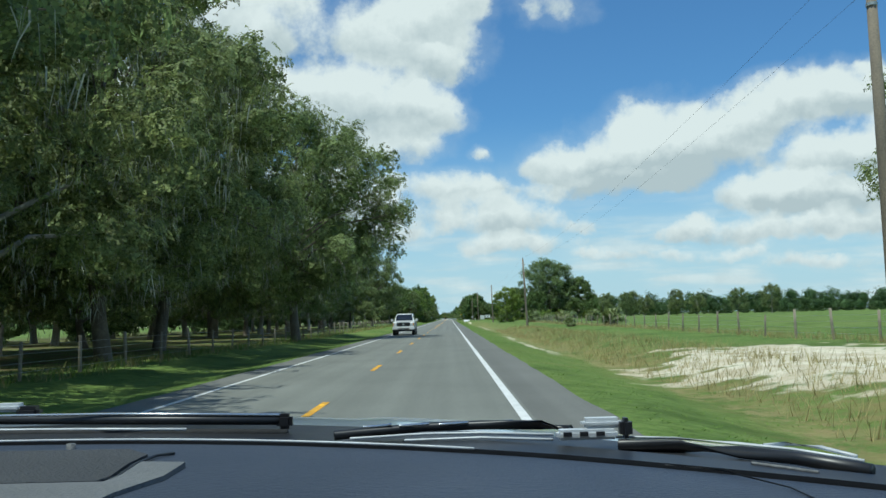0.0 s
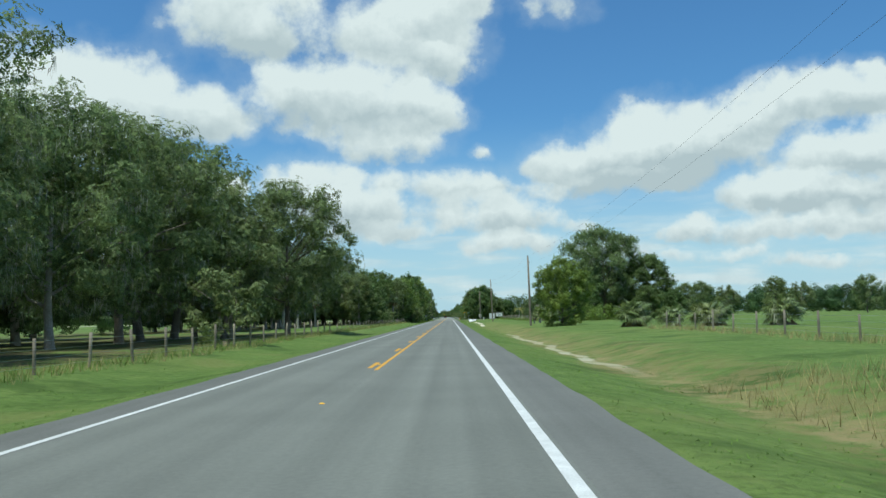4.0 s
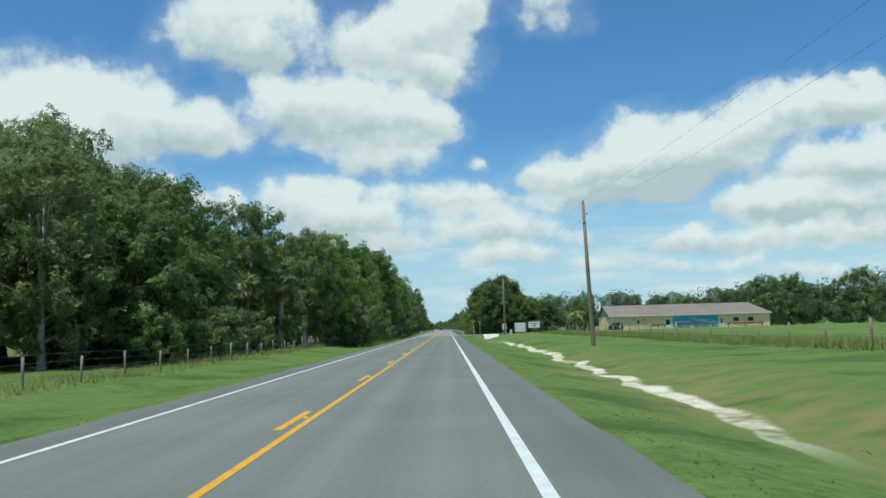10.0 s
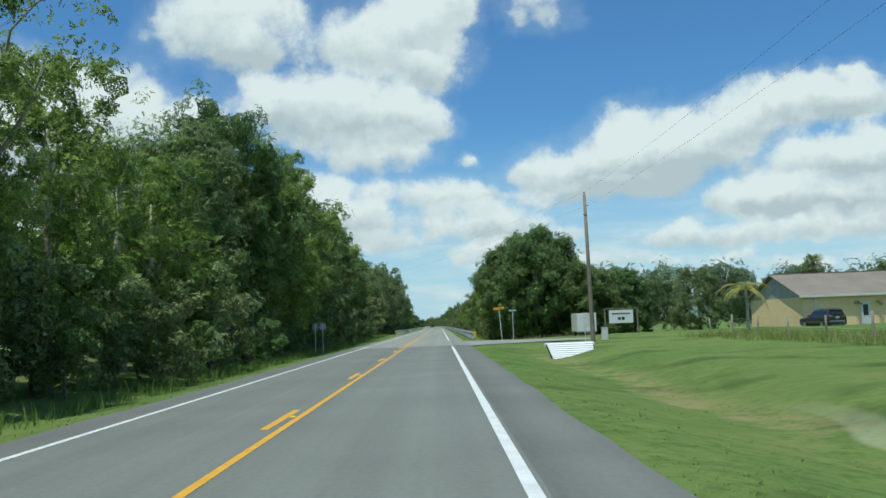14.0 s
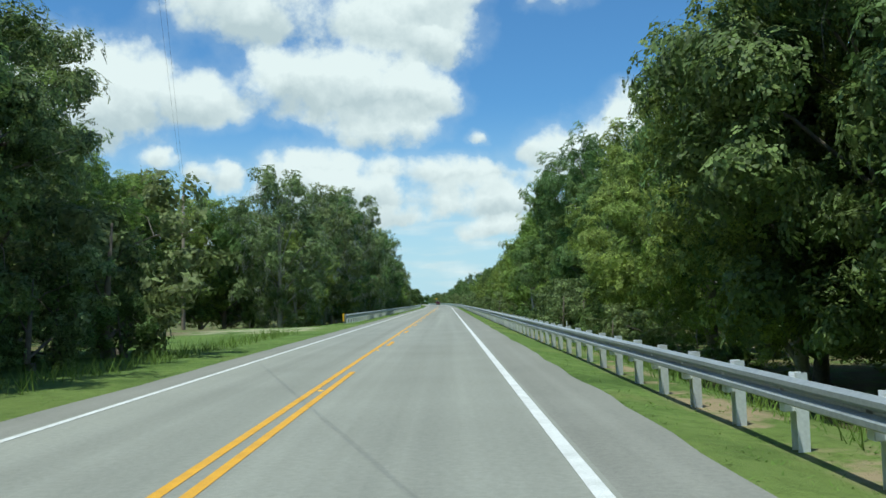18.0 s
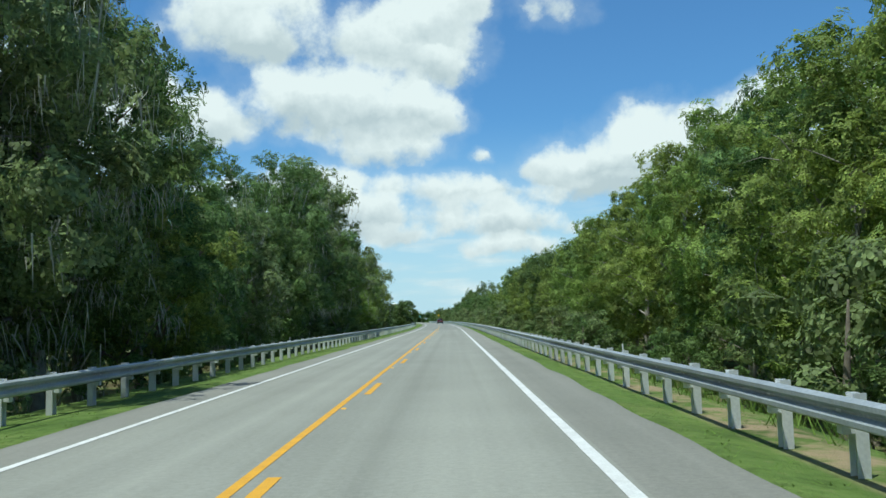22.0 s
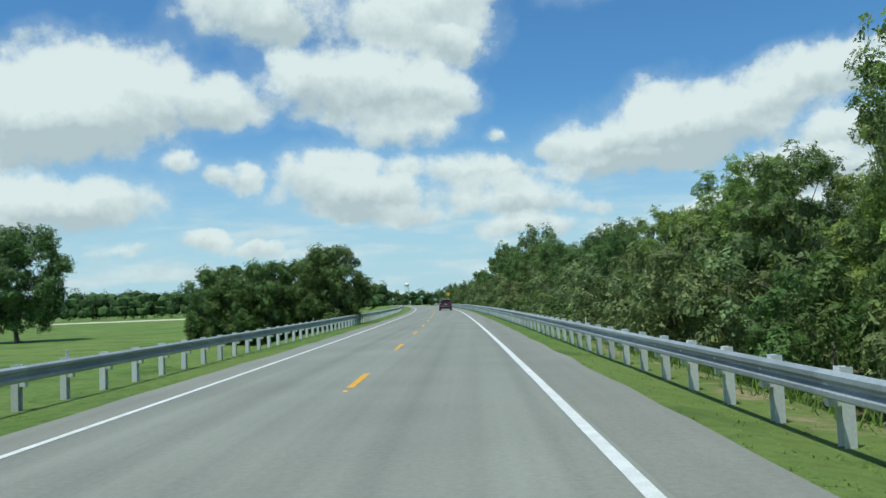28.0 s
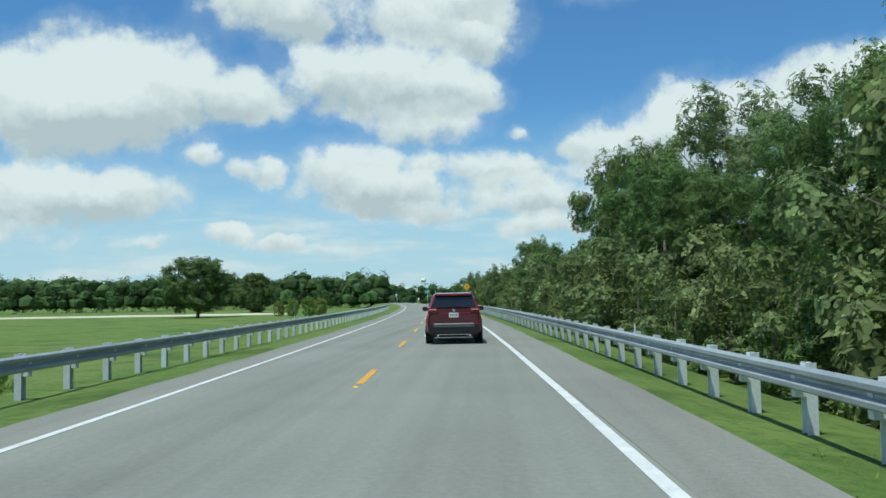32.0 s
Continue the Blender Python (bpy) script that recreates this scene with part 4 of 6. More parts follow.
# --- field, then the oak row behind the fence
wood(214, 285, -30, 0, 7.0, OAKLO, OAKLO, 0.74, 0.92, 3, 6)
wood(288, 300, -17, 0, 5.2, EDGE[:3] + DENSE[:1], OAKLO, 0.78, 0.92, 4, 5.5)
wood(301, 332, -17, 0, 5.2, EDGE[:3] + DENSE[:1], OAKLO, 0.86, 1.0, 4, 5.5)
for x, y, s in ((-24.3, 232, 1.0), (-23.6, 241, 1.0), (-24, 262, 1.0), (-15, 318, 1.1), (-12.5, 333, 1.0), (-13, 322, 1.2)):
    plant(PALM[0], x, y, s)
plant(SICK, 27.6, 411, 1.0)
# --- taller and half-bare trees that stand out of the woods
plant(EDGE[0], -12.4, 400, 1.18)
plant(EDGE[0], -12.4, 461, 1.10)
plant(EDGE[1], -13.0, 467, 1.04)
for x, y, s in ((-10.4, 366, 0.95), (-11.2, 378, 0.85), (-11.6, 641, 0.72), (-9.6, 431, 0.95), (-10.2, 443, 0.9)):
    plant(random.choice(BARE), x, y, s)
# --- wood wall, left
wood(332, 362, -11.6, 0, 5.4, EDGE_L, EDGELO, 0.84, 1.0, 2, 6)
wood(364, 390, -11.4, 0, 8.0, [EDGE[0], EDGE[3]], EDGELO, 0.72, 0.92, 2, 6)
wood(390, 442, -10.8, 0, 6.8, EDGE_L, EDGELO, 0.85, 1.25, 2, 6)
wood(442, 469, -11.0, 0, 6.8, EDGE_L, EDGELO, 0.88, 1.12, 2, 6)
wood(472, 522, -25.5, 0, 5.5, EDGE, EDGELO, 1.04, 1.26, 2, 6)
wood(516, 570, -12.0, 0, 7.2, EDGEM + [EDGE[0], EDGE[3]], EDGELO, 0.85, 1.2, 2, 6)
wood(573, 600, -12.4, 0, 7.2, EDGEM + [EDGE[0], EDGE[3]], EDGELO, 0.74, 0.86, 2, 6)
wood(614, 632, -12.2, 0, 6.2, EDGEM + EDGE[:2], EDGELO, 1.05, 1.22, 2, 6)
plant(EDGEM[0], -11.8, 556, 1.25)
for x, y, s in ((-12.8, 570, 1.2), (-12.8, 579, 0.92), (-13.4, 588, 0.84)):
    plant(EDGE[0], x, y, s)
for x, y, s in ((-17.5, 524, 1.2), (-21.5, 520, 1.1), (-26, 517, 1.1), (-14.5, 535, 1.15)):
    plant(EDGE[1] if y > 522 else EDGE[3], x, y, s)
plant(EDGE[0], -12.4, 597, 0.88)
plant(EDGEM[1], -12.2, 607, 1.05)
plant(EDGE[1], -13.0, 614, 1.16)
wood(635, 694, -11.8, 0, 6.8, EDGE_R + EDGEM[:1], EDGELO, 0.76, 0.94, 2, 6)
# --- right side
plant(EDGE[1], 18.3, 25, 0.85)
plant(EDGE[0], 12.7, 510, 1.12)
plant(PALM[0], 10.6, 522, 1.2)
plant(BRIGHT[0], 15.8, 200, 0.80)
for x, y, s in ((24.2, 271, 0.88), (44, 279, 1.45), (38, 287, 1.35), (29, 268, 0.85), (41, 264, 0.62), (47, 268, 0.6)):
    plant(random.choice(DENSE), x, y, s)
plant(OAKH[0], 34.5, 277, 1.30)
for x, y, s in ((62, 332, 0.75), (70, 326, 0.85), (79, 334, 0.8), (88, 322, 0.9), (98, 330, 0.85), (110, 318, 0.9), (124, 322, 0.95)):
    plant(random.choice(OAKLO), x, y, s * 0.72)
for x, y, s in ((17.5, 243, 0.95), (19.5, 239, 0.8), (22, 252, 1.1), (15.5, 233, 0.7), (18.2, 213, 0.75), (25, 174, 1.0), (19.5, 178, 0.9), (27, 178, 0.85), (22.5, 176, 0.7), (20, 247, 0.8), (31, 172, 0.9)):
    plant(PALM[2 if y < 180 else 1], x, y, s * (1.25 if y < 180 else 0.9))
for x, y, s in ((21.2, 100, 1.0), (16.6, 102, 0.5)):
    plant(PALM[2], x, y, s, label="low half-dead palm standing in the field")
for x, y, s in ((14.2, 446, 0.98), (20.5, 445, 1.0), (15.8, 453, 1.14), (13.6, 461, 1.08), (21, 456, 1.15), (14.6, 468, 1.02), (25.5, 450, 0.95), (26.5, 462, 0.9)):
    plant(DENSEH if x < 16 else DENSE[0], x, y, s, zs=1.05)
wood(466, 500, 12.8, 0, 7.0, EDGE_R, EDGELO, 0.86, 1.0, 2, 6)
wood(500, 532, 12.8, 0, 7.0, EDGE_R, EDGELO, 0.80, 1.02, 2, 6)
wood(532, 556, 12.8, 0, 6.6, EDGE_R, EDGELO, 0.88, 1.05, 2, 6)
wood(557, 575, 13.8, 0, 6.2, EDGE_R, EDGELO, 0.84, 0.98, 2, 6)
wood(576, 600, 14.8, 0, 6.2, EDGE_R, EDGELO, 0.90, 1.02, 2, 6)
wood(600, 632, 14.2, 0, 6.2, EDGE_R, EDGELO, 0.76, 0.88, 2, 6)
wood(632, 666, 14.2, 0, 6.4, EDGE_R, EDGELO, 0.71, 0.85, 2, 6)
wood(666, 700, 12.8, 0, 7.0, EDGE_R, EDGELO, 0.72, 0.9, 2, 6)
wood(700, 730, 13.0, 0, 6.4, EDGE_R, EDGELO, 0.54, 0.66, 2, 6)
wood(731, 775, 13.4, 0, 6.0, EDGE[:3], EDGELO, 0.50, 0.60, 2, 6)
wood(775, 800, 13.4, 0, 6.4, EDGE[:3], EDGELO, 0.64, 0.75, 2, 6)
wood(800, 830, 13.4, 0, 6.4, EDGE[:3], EDGELO, 0.68, 0.80, 2, 6)
wood(831, 847, 13.4, 0, 5.4, EDGE, EDGELO, 0.84, 0.95, 2, 6)
wood(848, 885, 13.4, 0, 6.0, EDGE[:3], EDGELO, 0.56, 0.68, 2, 6)
wood(885, 1010, 13.0, 0, 6.6, EDGELO, EDGELO, 0.50, 0.66, 2, 6)
# --- last stretch, left: clump, lone oaks, bushes
for x, y, s in ((-9.8, 754, 0.68), (-12.6, 759, 0.72), (-15.6, 756, 0.69), (-18.6, 759, 0.74), (-21.4, 761, 0.68), (-16.8, 763, 0.64), (-23.4, 762, 0.34)):
    plant(random.choice(DENSE), x, y, s)
plant(DENSEH, -56, 790, 1.22, zs=0.94, label="broad lone oak standing in the pasture")
plant(DENSEH, -63, 961, 1.48, zs=0.68, label="broad lone oak standing in the pasture")
plant(DENSE[1], -69.7, 1031, 1.22, zs=0.92)
for x, y, s in ((22, 255, 1.2), (26, 253, 1.3), (29.5, 259, 1.4), (33, 264, 1.4), (37, 267, 1.4), (41, 268, 1.5), (45, 269, 1.4), (28, 249, 1.0)):
    plant(MOUND, x, y, s * 0.72, label="leafy shrub at the foot of the field oaks")
for x, y, s in ((-17.4, 795, 1.26), (-15.4, 796, 1.08), (-18.6, 792, 0.76), (-20.4, 791, 0.54), (-22.2, 790, 0.46), (-13.8, 796, 0.70), (-12.4, 800, 0.50), (-16.4, 791, 0.66), (-19.4, 796, 0.84)):
    plant(MOUND, x, y, s)
for x, y, s in ((-35.5, 958, 0.46), (-38.5, 960, 0.50), (-42.5, 962, 0.46), (-46, 964, 0.4)):
    plant(BRIGHT[0], x, y, s)
plant(BUSH[2], -12, 151, 1.5)
# --- shrubs along the wood edges
for y0, y1, u, n in ((334, 468, -7.8, 20), (622, 694, -8.8, 10), (470, 700, 9.8, 24), (702, 900, 9.8, 24), (288, 334, -13.5, 12)):
    for i in range(n):
        y = y0 + (y1 - y0) * (i + random.random()) / n
        plant(random.choice(BUSH), road_x(y) + u + random.uniform(-.6, .6), y, random.uniform(0.45, 0.95))
# --- leafy undergrowth that closes the foot of the woods
for y0, y1, u, stp, s0, s1 in ((336, 470, -9.4, 3.4, 0.9, 1.7), (288, 336, -18.5, 2.6, 1.2, 2.4), (622, 694, -10.6, 3.4, 0.6, 1.3), (468, 660, 11.4, 3.4, 0.6, 1.2), (660, 900, 11.2, 3.4, 0.9, 1.8)):
    y = y0
    while y < y1:
        plant(random.choice(BUSH), road_x(y) + u + random.uniform(-.7, .9), y, random.uniform(s0, s1) * 0.75)
        y += stp * 0.85 * random.uniform(0.7, 1.3)


def far_wood(name, pts, h, label, step_m=4.4, rows=2, leafn=110, size=0.66, leaves=None):
    """Distant woods along a line of places, joined into one mass of uneven clumps."""
    rng = np.random.default_rng(len(name) + int(h * 10) + len(pts))
    lobes = []
    for (x0, y0), (x1, y1) in zip(pts, pts[1:]):
        n = max(1, int(math.hypot(x1 - x0, y1 - y0) / step_m))
        for i in range(n):
            for r in range(rows):
                t = (i + rng.random()) / n
                hh = h * rng.uniform(0.72, 1.12) * (1 + 0.15 * r)
                x, y = x0 + (x1 - x0) * t + rng.uniform(-4, 4), y0 + (y1 - y0) * t + r * 9 + rng.uniform(-4, 4)
                g = -1.6 if y > 480 else 0.0
                lobes.append(((x, y, g + hh * 0.72), hh * 0.34))
                lobes.append(((x + rng.uniform(-3, 3), y - 1.5, g + hh * 0.36), hh * 0.36))
    # default leaves carry the shade of these woods in their dark colour
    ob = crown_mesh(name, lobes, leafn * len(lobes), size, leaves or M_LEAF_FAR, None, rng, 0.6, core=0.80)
    tagged(ob, label, "woods", kind="stuff")


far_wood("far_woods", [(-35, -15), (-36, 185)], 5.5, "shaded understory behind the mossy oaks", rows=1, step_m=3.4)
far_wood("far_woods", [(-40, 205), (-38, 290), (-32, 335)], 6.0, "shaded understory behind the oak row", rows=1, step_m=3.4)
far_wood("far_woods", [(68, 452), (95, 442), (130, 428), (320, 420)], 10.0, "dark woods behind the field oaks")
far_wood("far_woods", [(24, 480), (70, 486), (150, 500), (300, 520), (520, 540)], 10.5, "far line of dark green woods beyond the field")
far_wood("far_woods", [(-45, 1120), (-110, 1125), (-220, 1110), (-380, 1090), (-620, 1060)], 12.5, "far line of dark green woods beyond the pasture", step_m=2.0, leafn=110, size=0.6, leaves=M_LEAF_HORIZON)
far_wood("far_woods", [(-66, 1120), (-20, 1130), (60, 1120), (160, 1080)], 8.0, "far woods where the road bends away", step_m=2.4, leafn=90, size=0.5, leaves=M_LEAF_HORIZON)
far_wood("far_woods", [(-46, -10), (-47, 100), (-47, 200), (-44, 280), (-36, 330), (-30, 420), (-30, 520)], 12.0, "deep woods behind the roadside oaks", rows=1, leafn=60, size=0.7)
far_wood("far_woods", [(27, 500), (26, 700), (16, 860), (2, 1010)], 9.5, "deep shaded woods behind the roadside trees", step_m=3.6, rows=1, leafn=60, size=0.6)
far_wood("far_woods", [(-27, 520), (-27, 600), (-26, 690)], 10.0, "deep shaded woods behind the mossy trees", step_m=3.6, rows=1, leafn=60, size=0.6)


# ================= guardrails =================
def build_guardrail(side, y0, y1):
    u = 5.75 if side > 0 else -6.2
    root = empty("guardrail", road_x(y0) + u, y0, 0, label="galvanised steel guardrail on grey posts beside the road", category="guardrail", group="guardrails")
    ox, oy = road_x(y0) + u, y0
    gz = -0.13
    prof = [(0.0, 0.40), (-0.075, 0.435), (-0.075, 0.485), (0.0, 0.535), (0.0, 0.565), (-0.075, 0.615), (-0.075, 0.665), (0.0, 0.70)]
    n = int((y1 - y0) / 7.62)
    for i in range(n):
        v, f = [], []
        for yy in (y0 + i * 7.62, y0 + (i + 1) * 7.62 + 0.02):
            a = radians(road_turn(yy))
            for off in (0.0, 0.012):
                for px, pz in prof:
                    uu = u + (px - 0.14 + off) * side + (0.003 * (i % 2))
                    v.append((road_x(yy) + uu * math.cos(a) - ox, yy + uu * math.sin(a) - oy, pz + gz + 0.06))
        k = len(prof)
        for j in range(k - 1):
            f.append((j, j + 1, 2 * k + j + 1, 2 * k + j))
            f.append((k + j + 1, k + j, 3 * k + j, 3 * k + j + 1))
        f += [(0, 2 * k, 3 * k, k), (k - 1, 2 * k - 1, 4 * k - 1, 3 * k - 1)]
        mesh_ob("rail_panel", v, f, M_STEEL, root)
    bm = box_bm(0.13, 0.012, 1.32, (0.05 * side, -0.08, 0.12))
    box_bm(0.13, 0.012, 1.32, (0.05 * side, 0.08, 0.12), bm=bm)
    box_bm(0.012, 0.16, 1.32, (0.05 * side, 0, 0.12), bm=bm)
    post = part("post", bm, M_POST, root)
    block = part("block", box_bm(0.16, 0.13, 0.36, (-0.06 * side, 0, 0.55), 0.01), M_POST, root)
    bmr = box_bm(0.02, 0.09, 0.20, (0, 0, 0.84), 0.004)
    refl = part("delineator", bmr, M_REFLECT, root, "white reflector tab")
    m = int((y1 - y0) / 1.905)
    for i in range(m):
        yy = y0 + i * 1.905
        mm = pose(road_x(yy) + u * math.cos(radians(road_turn(yy))) - ox, yy - oy, gz, 0, 0, road_turn(yy))
        for ob in [post, block] + ([refl] if i % 16 == 5 else []):
            o = ob if i == 0 else new(ob.name.split(".")[0], ob.data)
            o.parent = root
            o.matrix_basis = mm
    refl.matrix_basis = pose(0.0, 16 * 1.905 * 0 + 5 * 1.905, gz)
    # end terminal with a yellow marker plate
    head = part("end_head", box_bm(0.16, 0.46, 0.34, (-0.10 * side, -0.14, 0.44), 0.04), M_STEEL, root, "bent steel end of the rail")
    # the head is solid; a dark plate paints the shade of an opening
    part("end_slot", box_bm(0.012, 0.34, 0.16, (-0.186 * side, -0.14, 0.44), 0.004), M_PLASTIC_DARK, head, "dark plate painted as a shaded opening in the rail end")
    part("strut", box_bm(0.05, 1.2, 0.05, (0.06 * side, 0.35, 0.12), 0.01), M_POST, root, "steel strut between the end posts")
    part("end_marker", box_bm(0.21 if side > 0 else 0.13, 0.015, 0.64, (0.08 * side, -0.42, 0.42), 0.004), M_YSIGN, root, "yellow end marker plate")
    part("end_post", box_bm(0.1, 0.1, 0.9, (0.05 * side, -0.2, 0.15)), M_FENCE, root)
    return root


build_guardrail(1, 425.5, 960)
build_guardrail(-1, 508, 940)


# ================= utility poles and cables =================
def build_pole(x, y, h=10.0, lean=0.0, arm=True):
    root = empty("utility_pole", x, y, ground_z(x, y), label="weathered wooden utility pole beside the road", category="utility pole", group="utility poles")
    v, f = [], []
    tube(v, f, [(0, 0, -0.5), (0, 0, 0.3), (lean * 0.5, 0, h * 0.5), (lean, 0, h)], [0.17, 0.165, 0.14, 0.11], 10)
    mesh_ob("shaft", v, f, M_POLE, root, smooth=True)
    if arm:
        part("insulator", cyl_bm(0.04, 0.06, 0.2, (lean, 0, h + 0.08), 8), M_STEEL, root)
        part("insulator", cyl_bm(0.04, 0.06, 0.16, (lean + 0.2, 0, h - 0.75), 8, "X"), M_STEEL, root)
        part("bracket", box_bm(0.34, 0.05, 0.05, (lean + 0.12, 0, h - 0.75), 0.01), M_STEEL, root)
        part("band", cyl_bm(0.135, 0.135, 0.08, (lean * 0.9, 0, h - 1.4), 10), M_STEEL, root)
    return root


POLES = [(12.6, 20, 10.2, -0.1), (12.5, 114, 9.2, -0.35), (12.8, 210.5, 9.2, -0.15), (12.4, 303, 10.0, -0.3), (12.9, 400, 10.2, -0.1), (-19, 507, 11.0, 0.05)]
for x, y, h, ln in POLES:
    build_pole(x, y, h, ln)


def cable(p0, p1, sag, name="power_cable"):
    v, f = [], []
    pts, n = [], 14
    for i in range(n + 1):
        t = i / n
        pts.append(Vector(p0).lerp(Vector(p1), t) - Vector((0, 0, 4 * sag * t * (1 - t))))
    tube(v, f, pts, [0.0035] * (n + 1), 4)
    tagged(mesh_ob(name, v, f, M_WIRE), "thin dark power cable strung between poles", "cable", group="cables")


spans = [(12.6, -75, 10.2, -0.1)] + POLES
for (x0, y0, h0, l0), (x1, y1, h1, l1) in zip(spans, spans[1:]):
    for dx, dz in ((0.0, 0.15), (0.25, -0.75)):
        cable((x0 + l0 + dx, y0, ground_z(x0, max(y0, -60)) + h0 + dz), (x1 + l1 + dx, y1, ground_z(x1, y1) + h1 + dz), 1.0)


# ================= fences =================
def build_fence(x0, y0, x1, y1, n, h=1.25, r=0.06, label="wire fence on weathered wooden posts"):
    root = empty("fence", x0, y0, 0, label=label, category="fence", group="field fences")
    v, f = [], []
    tube(v, f, [(0, 0, -0.4), (0, 0, h * 0.5), (0, 0, h)], [r * 1.05, r, r * 0.95], 7)
    pmesh = None
    tops = []
    for i in range(n):
        t = i / (n - 1)
        x, y = x0 + (x1 - x0) * t, y0 + (y1 - y0) * t
        if pmesh is None:
            ob = mesh_ob("post", v, f, M_FENCE, root, smooth=True)
            pmesh = ob.data
        else:
            ob = new("post", pmesh)
            ob.parent = root
        s = random.uniform(0.88, 1.12)
        ob.matrix_basis = pose(x - x0, y - y0, ground_z(x, y), random.uniform(-3, 3), random.uniform(-3, 3), random.uniform(0, 360)) @ Matrix.Diagonal((s, s, s, 1))
        tops.append(Vector((x - x0, y - y0, ground_z(x, y))))
    for k in range(4):
        wv, wf = [], []
        tube(wv, wf, [p + Vector((0.06, 0, 0.25 + 0.27 * k)) for p in tops], [0.006] * n, 3)
        mesh_ob("wire", wv, wf, M_STEEL, root)


build_fence(19.0, -12, 20.0, 168, 44)
build_fence(20, 262, 21, 400, 32)
build_fence(-10.5, -12, -11.0, 190, 50)
build_fence(-11.0, 196, -10.5, 332, 34, 1.0, 0.05)


# ================= vehicles =================
M_RED = mat("red_car_paint", (0.22, 0.008, 0.022), (0.19, 0.007, 0.019), 0.3, 2, 40, 0, coat=0.8)
M_WHITE = mat("white_car_paint", (0.80, 0.80, 0.78), (0.76, 0.76, 0.74), 0.3, 2, 40, 0, coat=0.8)
# paint lightened from navy: the bonnet's sky reflection is put into its colour
M_NAVY = mat("blue_grey_car_paint", (0.30, 0.36, 0.42), (0.26, 0.32, 0.38), 0.3, 2, 40, 0, coat=0.8)
M_DARKCAR = mat("dark_car_paint", (0.03, 0.03, 0.035), None, 0.3, coat=0.7)
M_PLASTIC = mat("black_plastic", (0.012, 0.0125, 0.014), (0.018, 0.0185, 0.02), 0.4, 4, 90, 0.0)
M_DASH = mat("dashboard_vinyl", (0.040, 0.052, 0.074), (0.028, 0.038, 0.056), 0.5, 6, 260, 0.3)
M_DASH2 = mat("grey_dashboard_trim", (0.15, 0.155, 0.155), (0.105, 0.11, 0.112), 0.6, 8, 240, 0.25)
M_PANEL = mat("dark_grille_panel", (0.050, 0.053, 0.056), (0.036, 0.039, 0.042), 0.7, 9, 300, 0.5)
# pale colour shared by painted highlight lines and the silver wiper clips
M_GLINT_CLIP = mat("pale_edge_trim", (0.62, 0.64, 0.64), (0.42, 0.44, 0.45), 0.35, 5, 60)
M_TYRE = mat("tyre_rubber", (0.02, 0.02, 0.02), None, 0.85, 5, 40, 0.2)
M_RIM = mat("alloy_rim", (0.45, 0.45, 0.46), None, 0.35, metal=0.8)
M_CHROME = mat("silver_trim", (0.62, 0.63, 0.64), (0.55, 0.56, 0.57), 0.25, metal=0.85)
M_TAIL = mat("red_lens", (0.45, 0.02, 0.02), (0.38, 0.015, 0.015), 0.2, coat=0.5)
M_HEAD = mat("clear_lens", (0.75, 0.75, 0.72), (0.6, 0.6, 0.58), 0.15, coat=0.5)
M_AMBER = mat("amber_lens", (0.80, 0.38, 0.05), (0.7, 0.3, 0.04), 0.25)
M_TINT = mat("tinted_glass", (0.012, 0.014, 0.016), (0.018, 0.02, 0.022), 0.08, coat=0.4)
M_INK = mat("plate_print", (0.05, 0.12, 0.10), None, 0.6)


def loft(name, sections, material, parent, label="", smooth=False):
    """Closed hull through sections of equal point count, capped at both ends."""
    v, f = [], []
    k = len(sections[0])
    for s in sections:
        v += s
    for i in range(len(sections) - 1):
        for j in range(k):
            f.append((i * k + j, i * k + (j + 1) % k, (i + 1) * k + (j + 1) % k, (i + 1) * k + j))
    f.append(tuple(reversed(range(k))))
    f.append(tuple((len(sections) - 1) * k + j for j in range(k)))
    return mesh_ob(name, v, f, material, parent, label, smooth)


def ring(y, half):
    """A section at y from the outline of its right half, bottom to top."""
    return [(x, y, z) for x, z in half] + [(-x, y, z) for x, z in reversed(half)]


def slab(name, corners, thick, material, parent, label=""):
    """A panel through four corners, with thickness along its own normal."""
    c = [Vector(q) for q in corners]
    n = (c[1] - c[0]).cross(c[3] - c[0]).normalized() * thick
    v = c + [q + n for q in c]
    f = [(3, 2, 1, 0), (4, 5, 6, 7)] + [(i, (i + 1) % 4, 4 + (i + 1) % 4, 4 + i) for i in range(4)]
    return mesh_ob(name, v, f, material, parent, label)


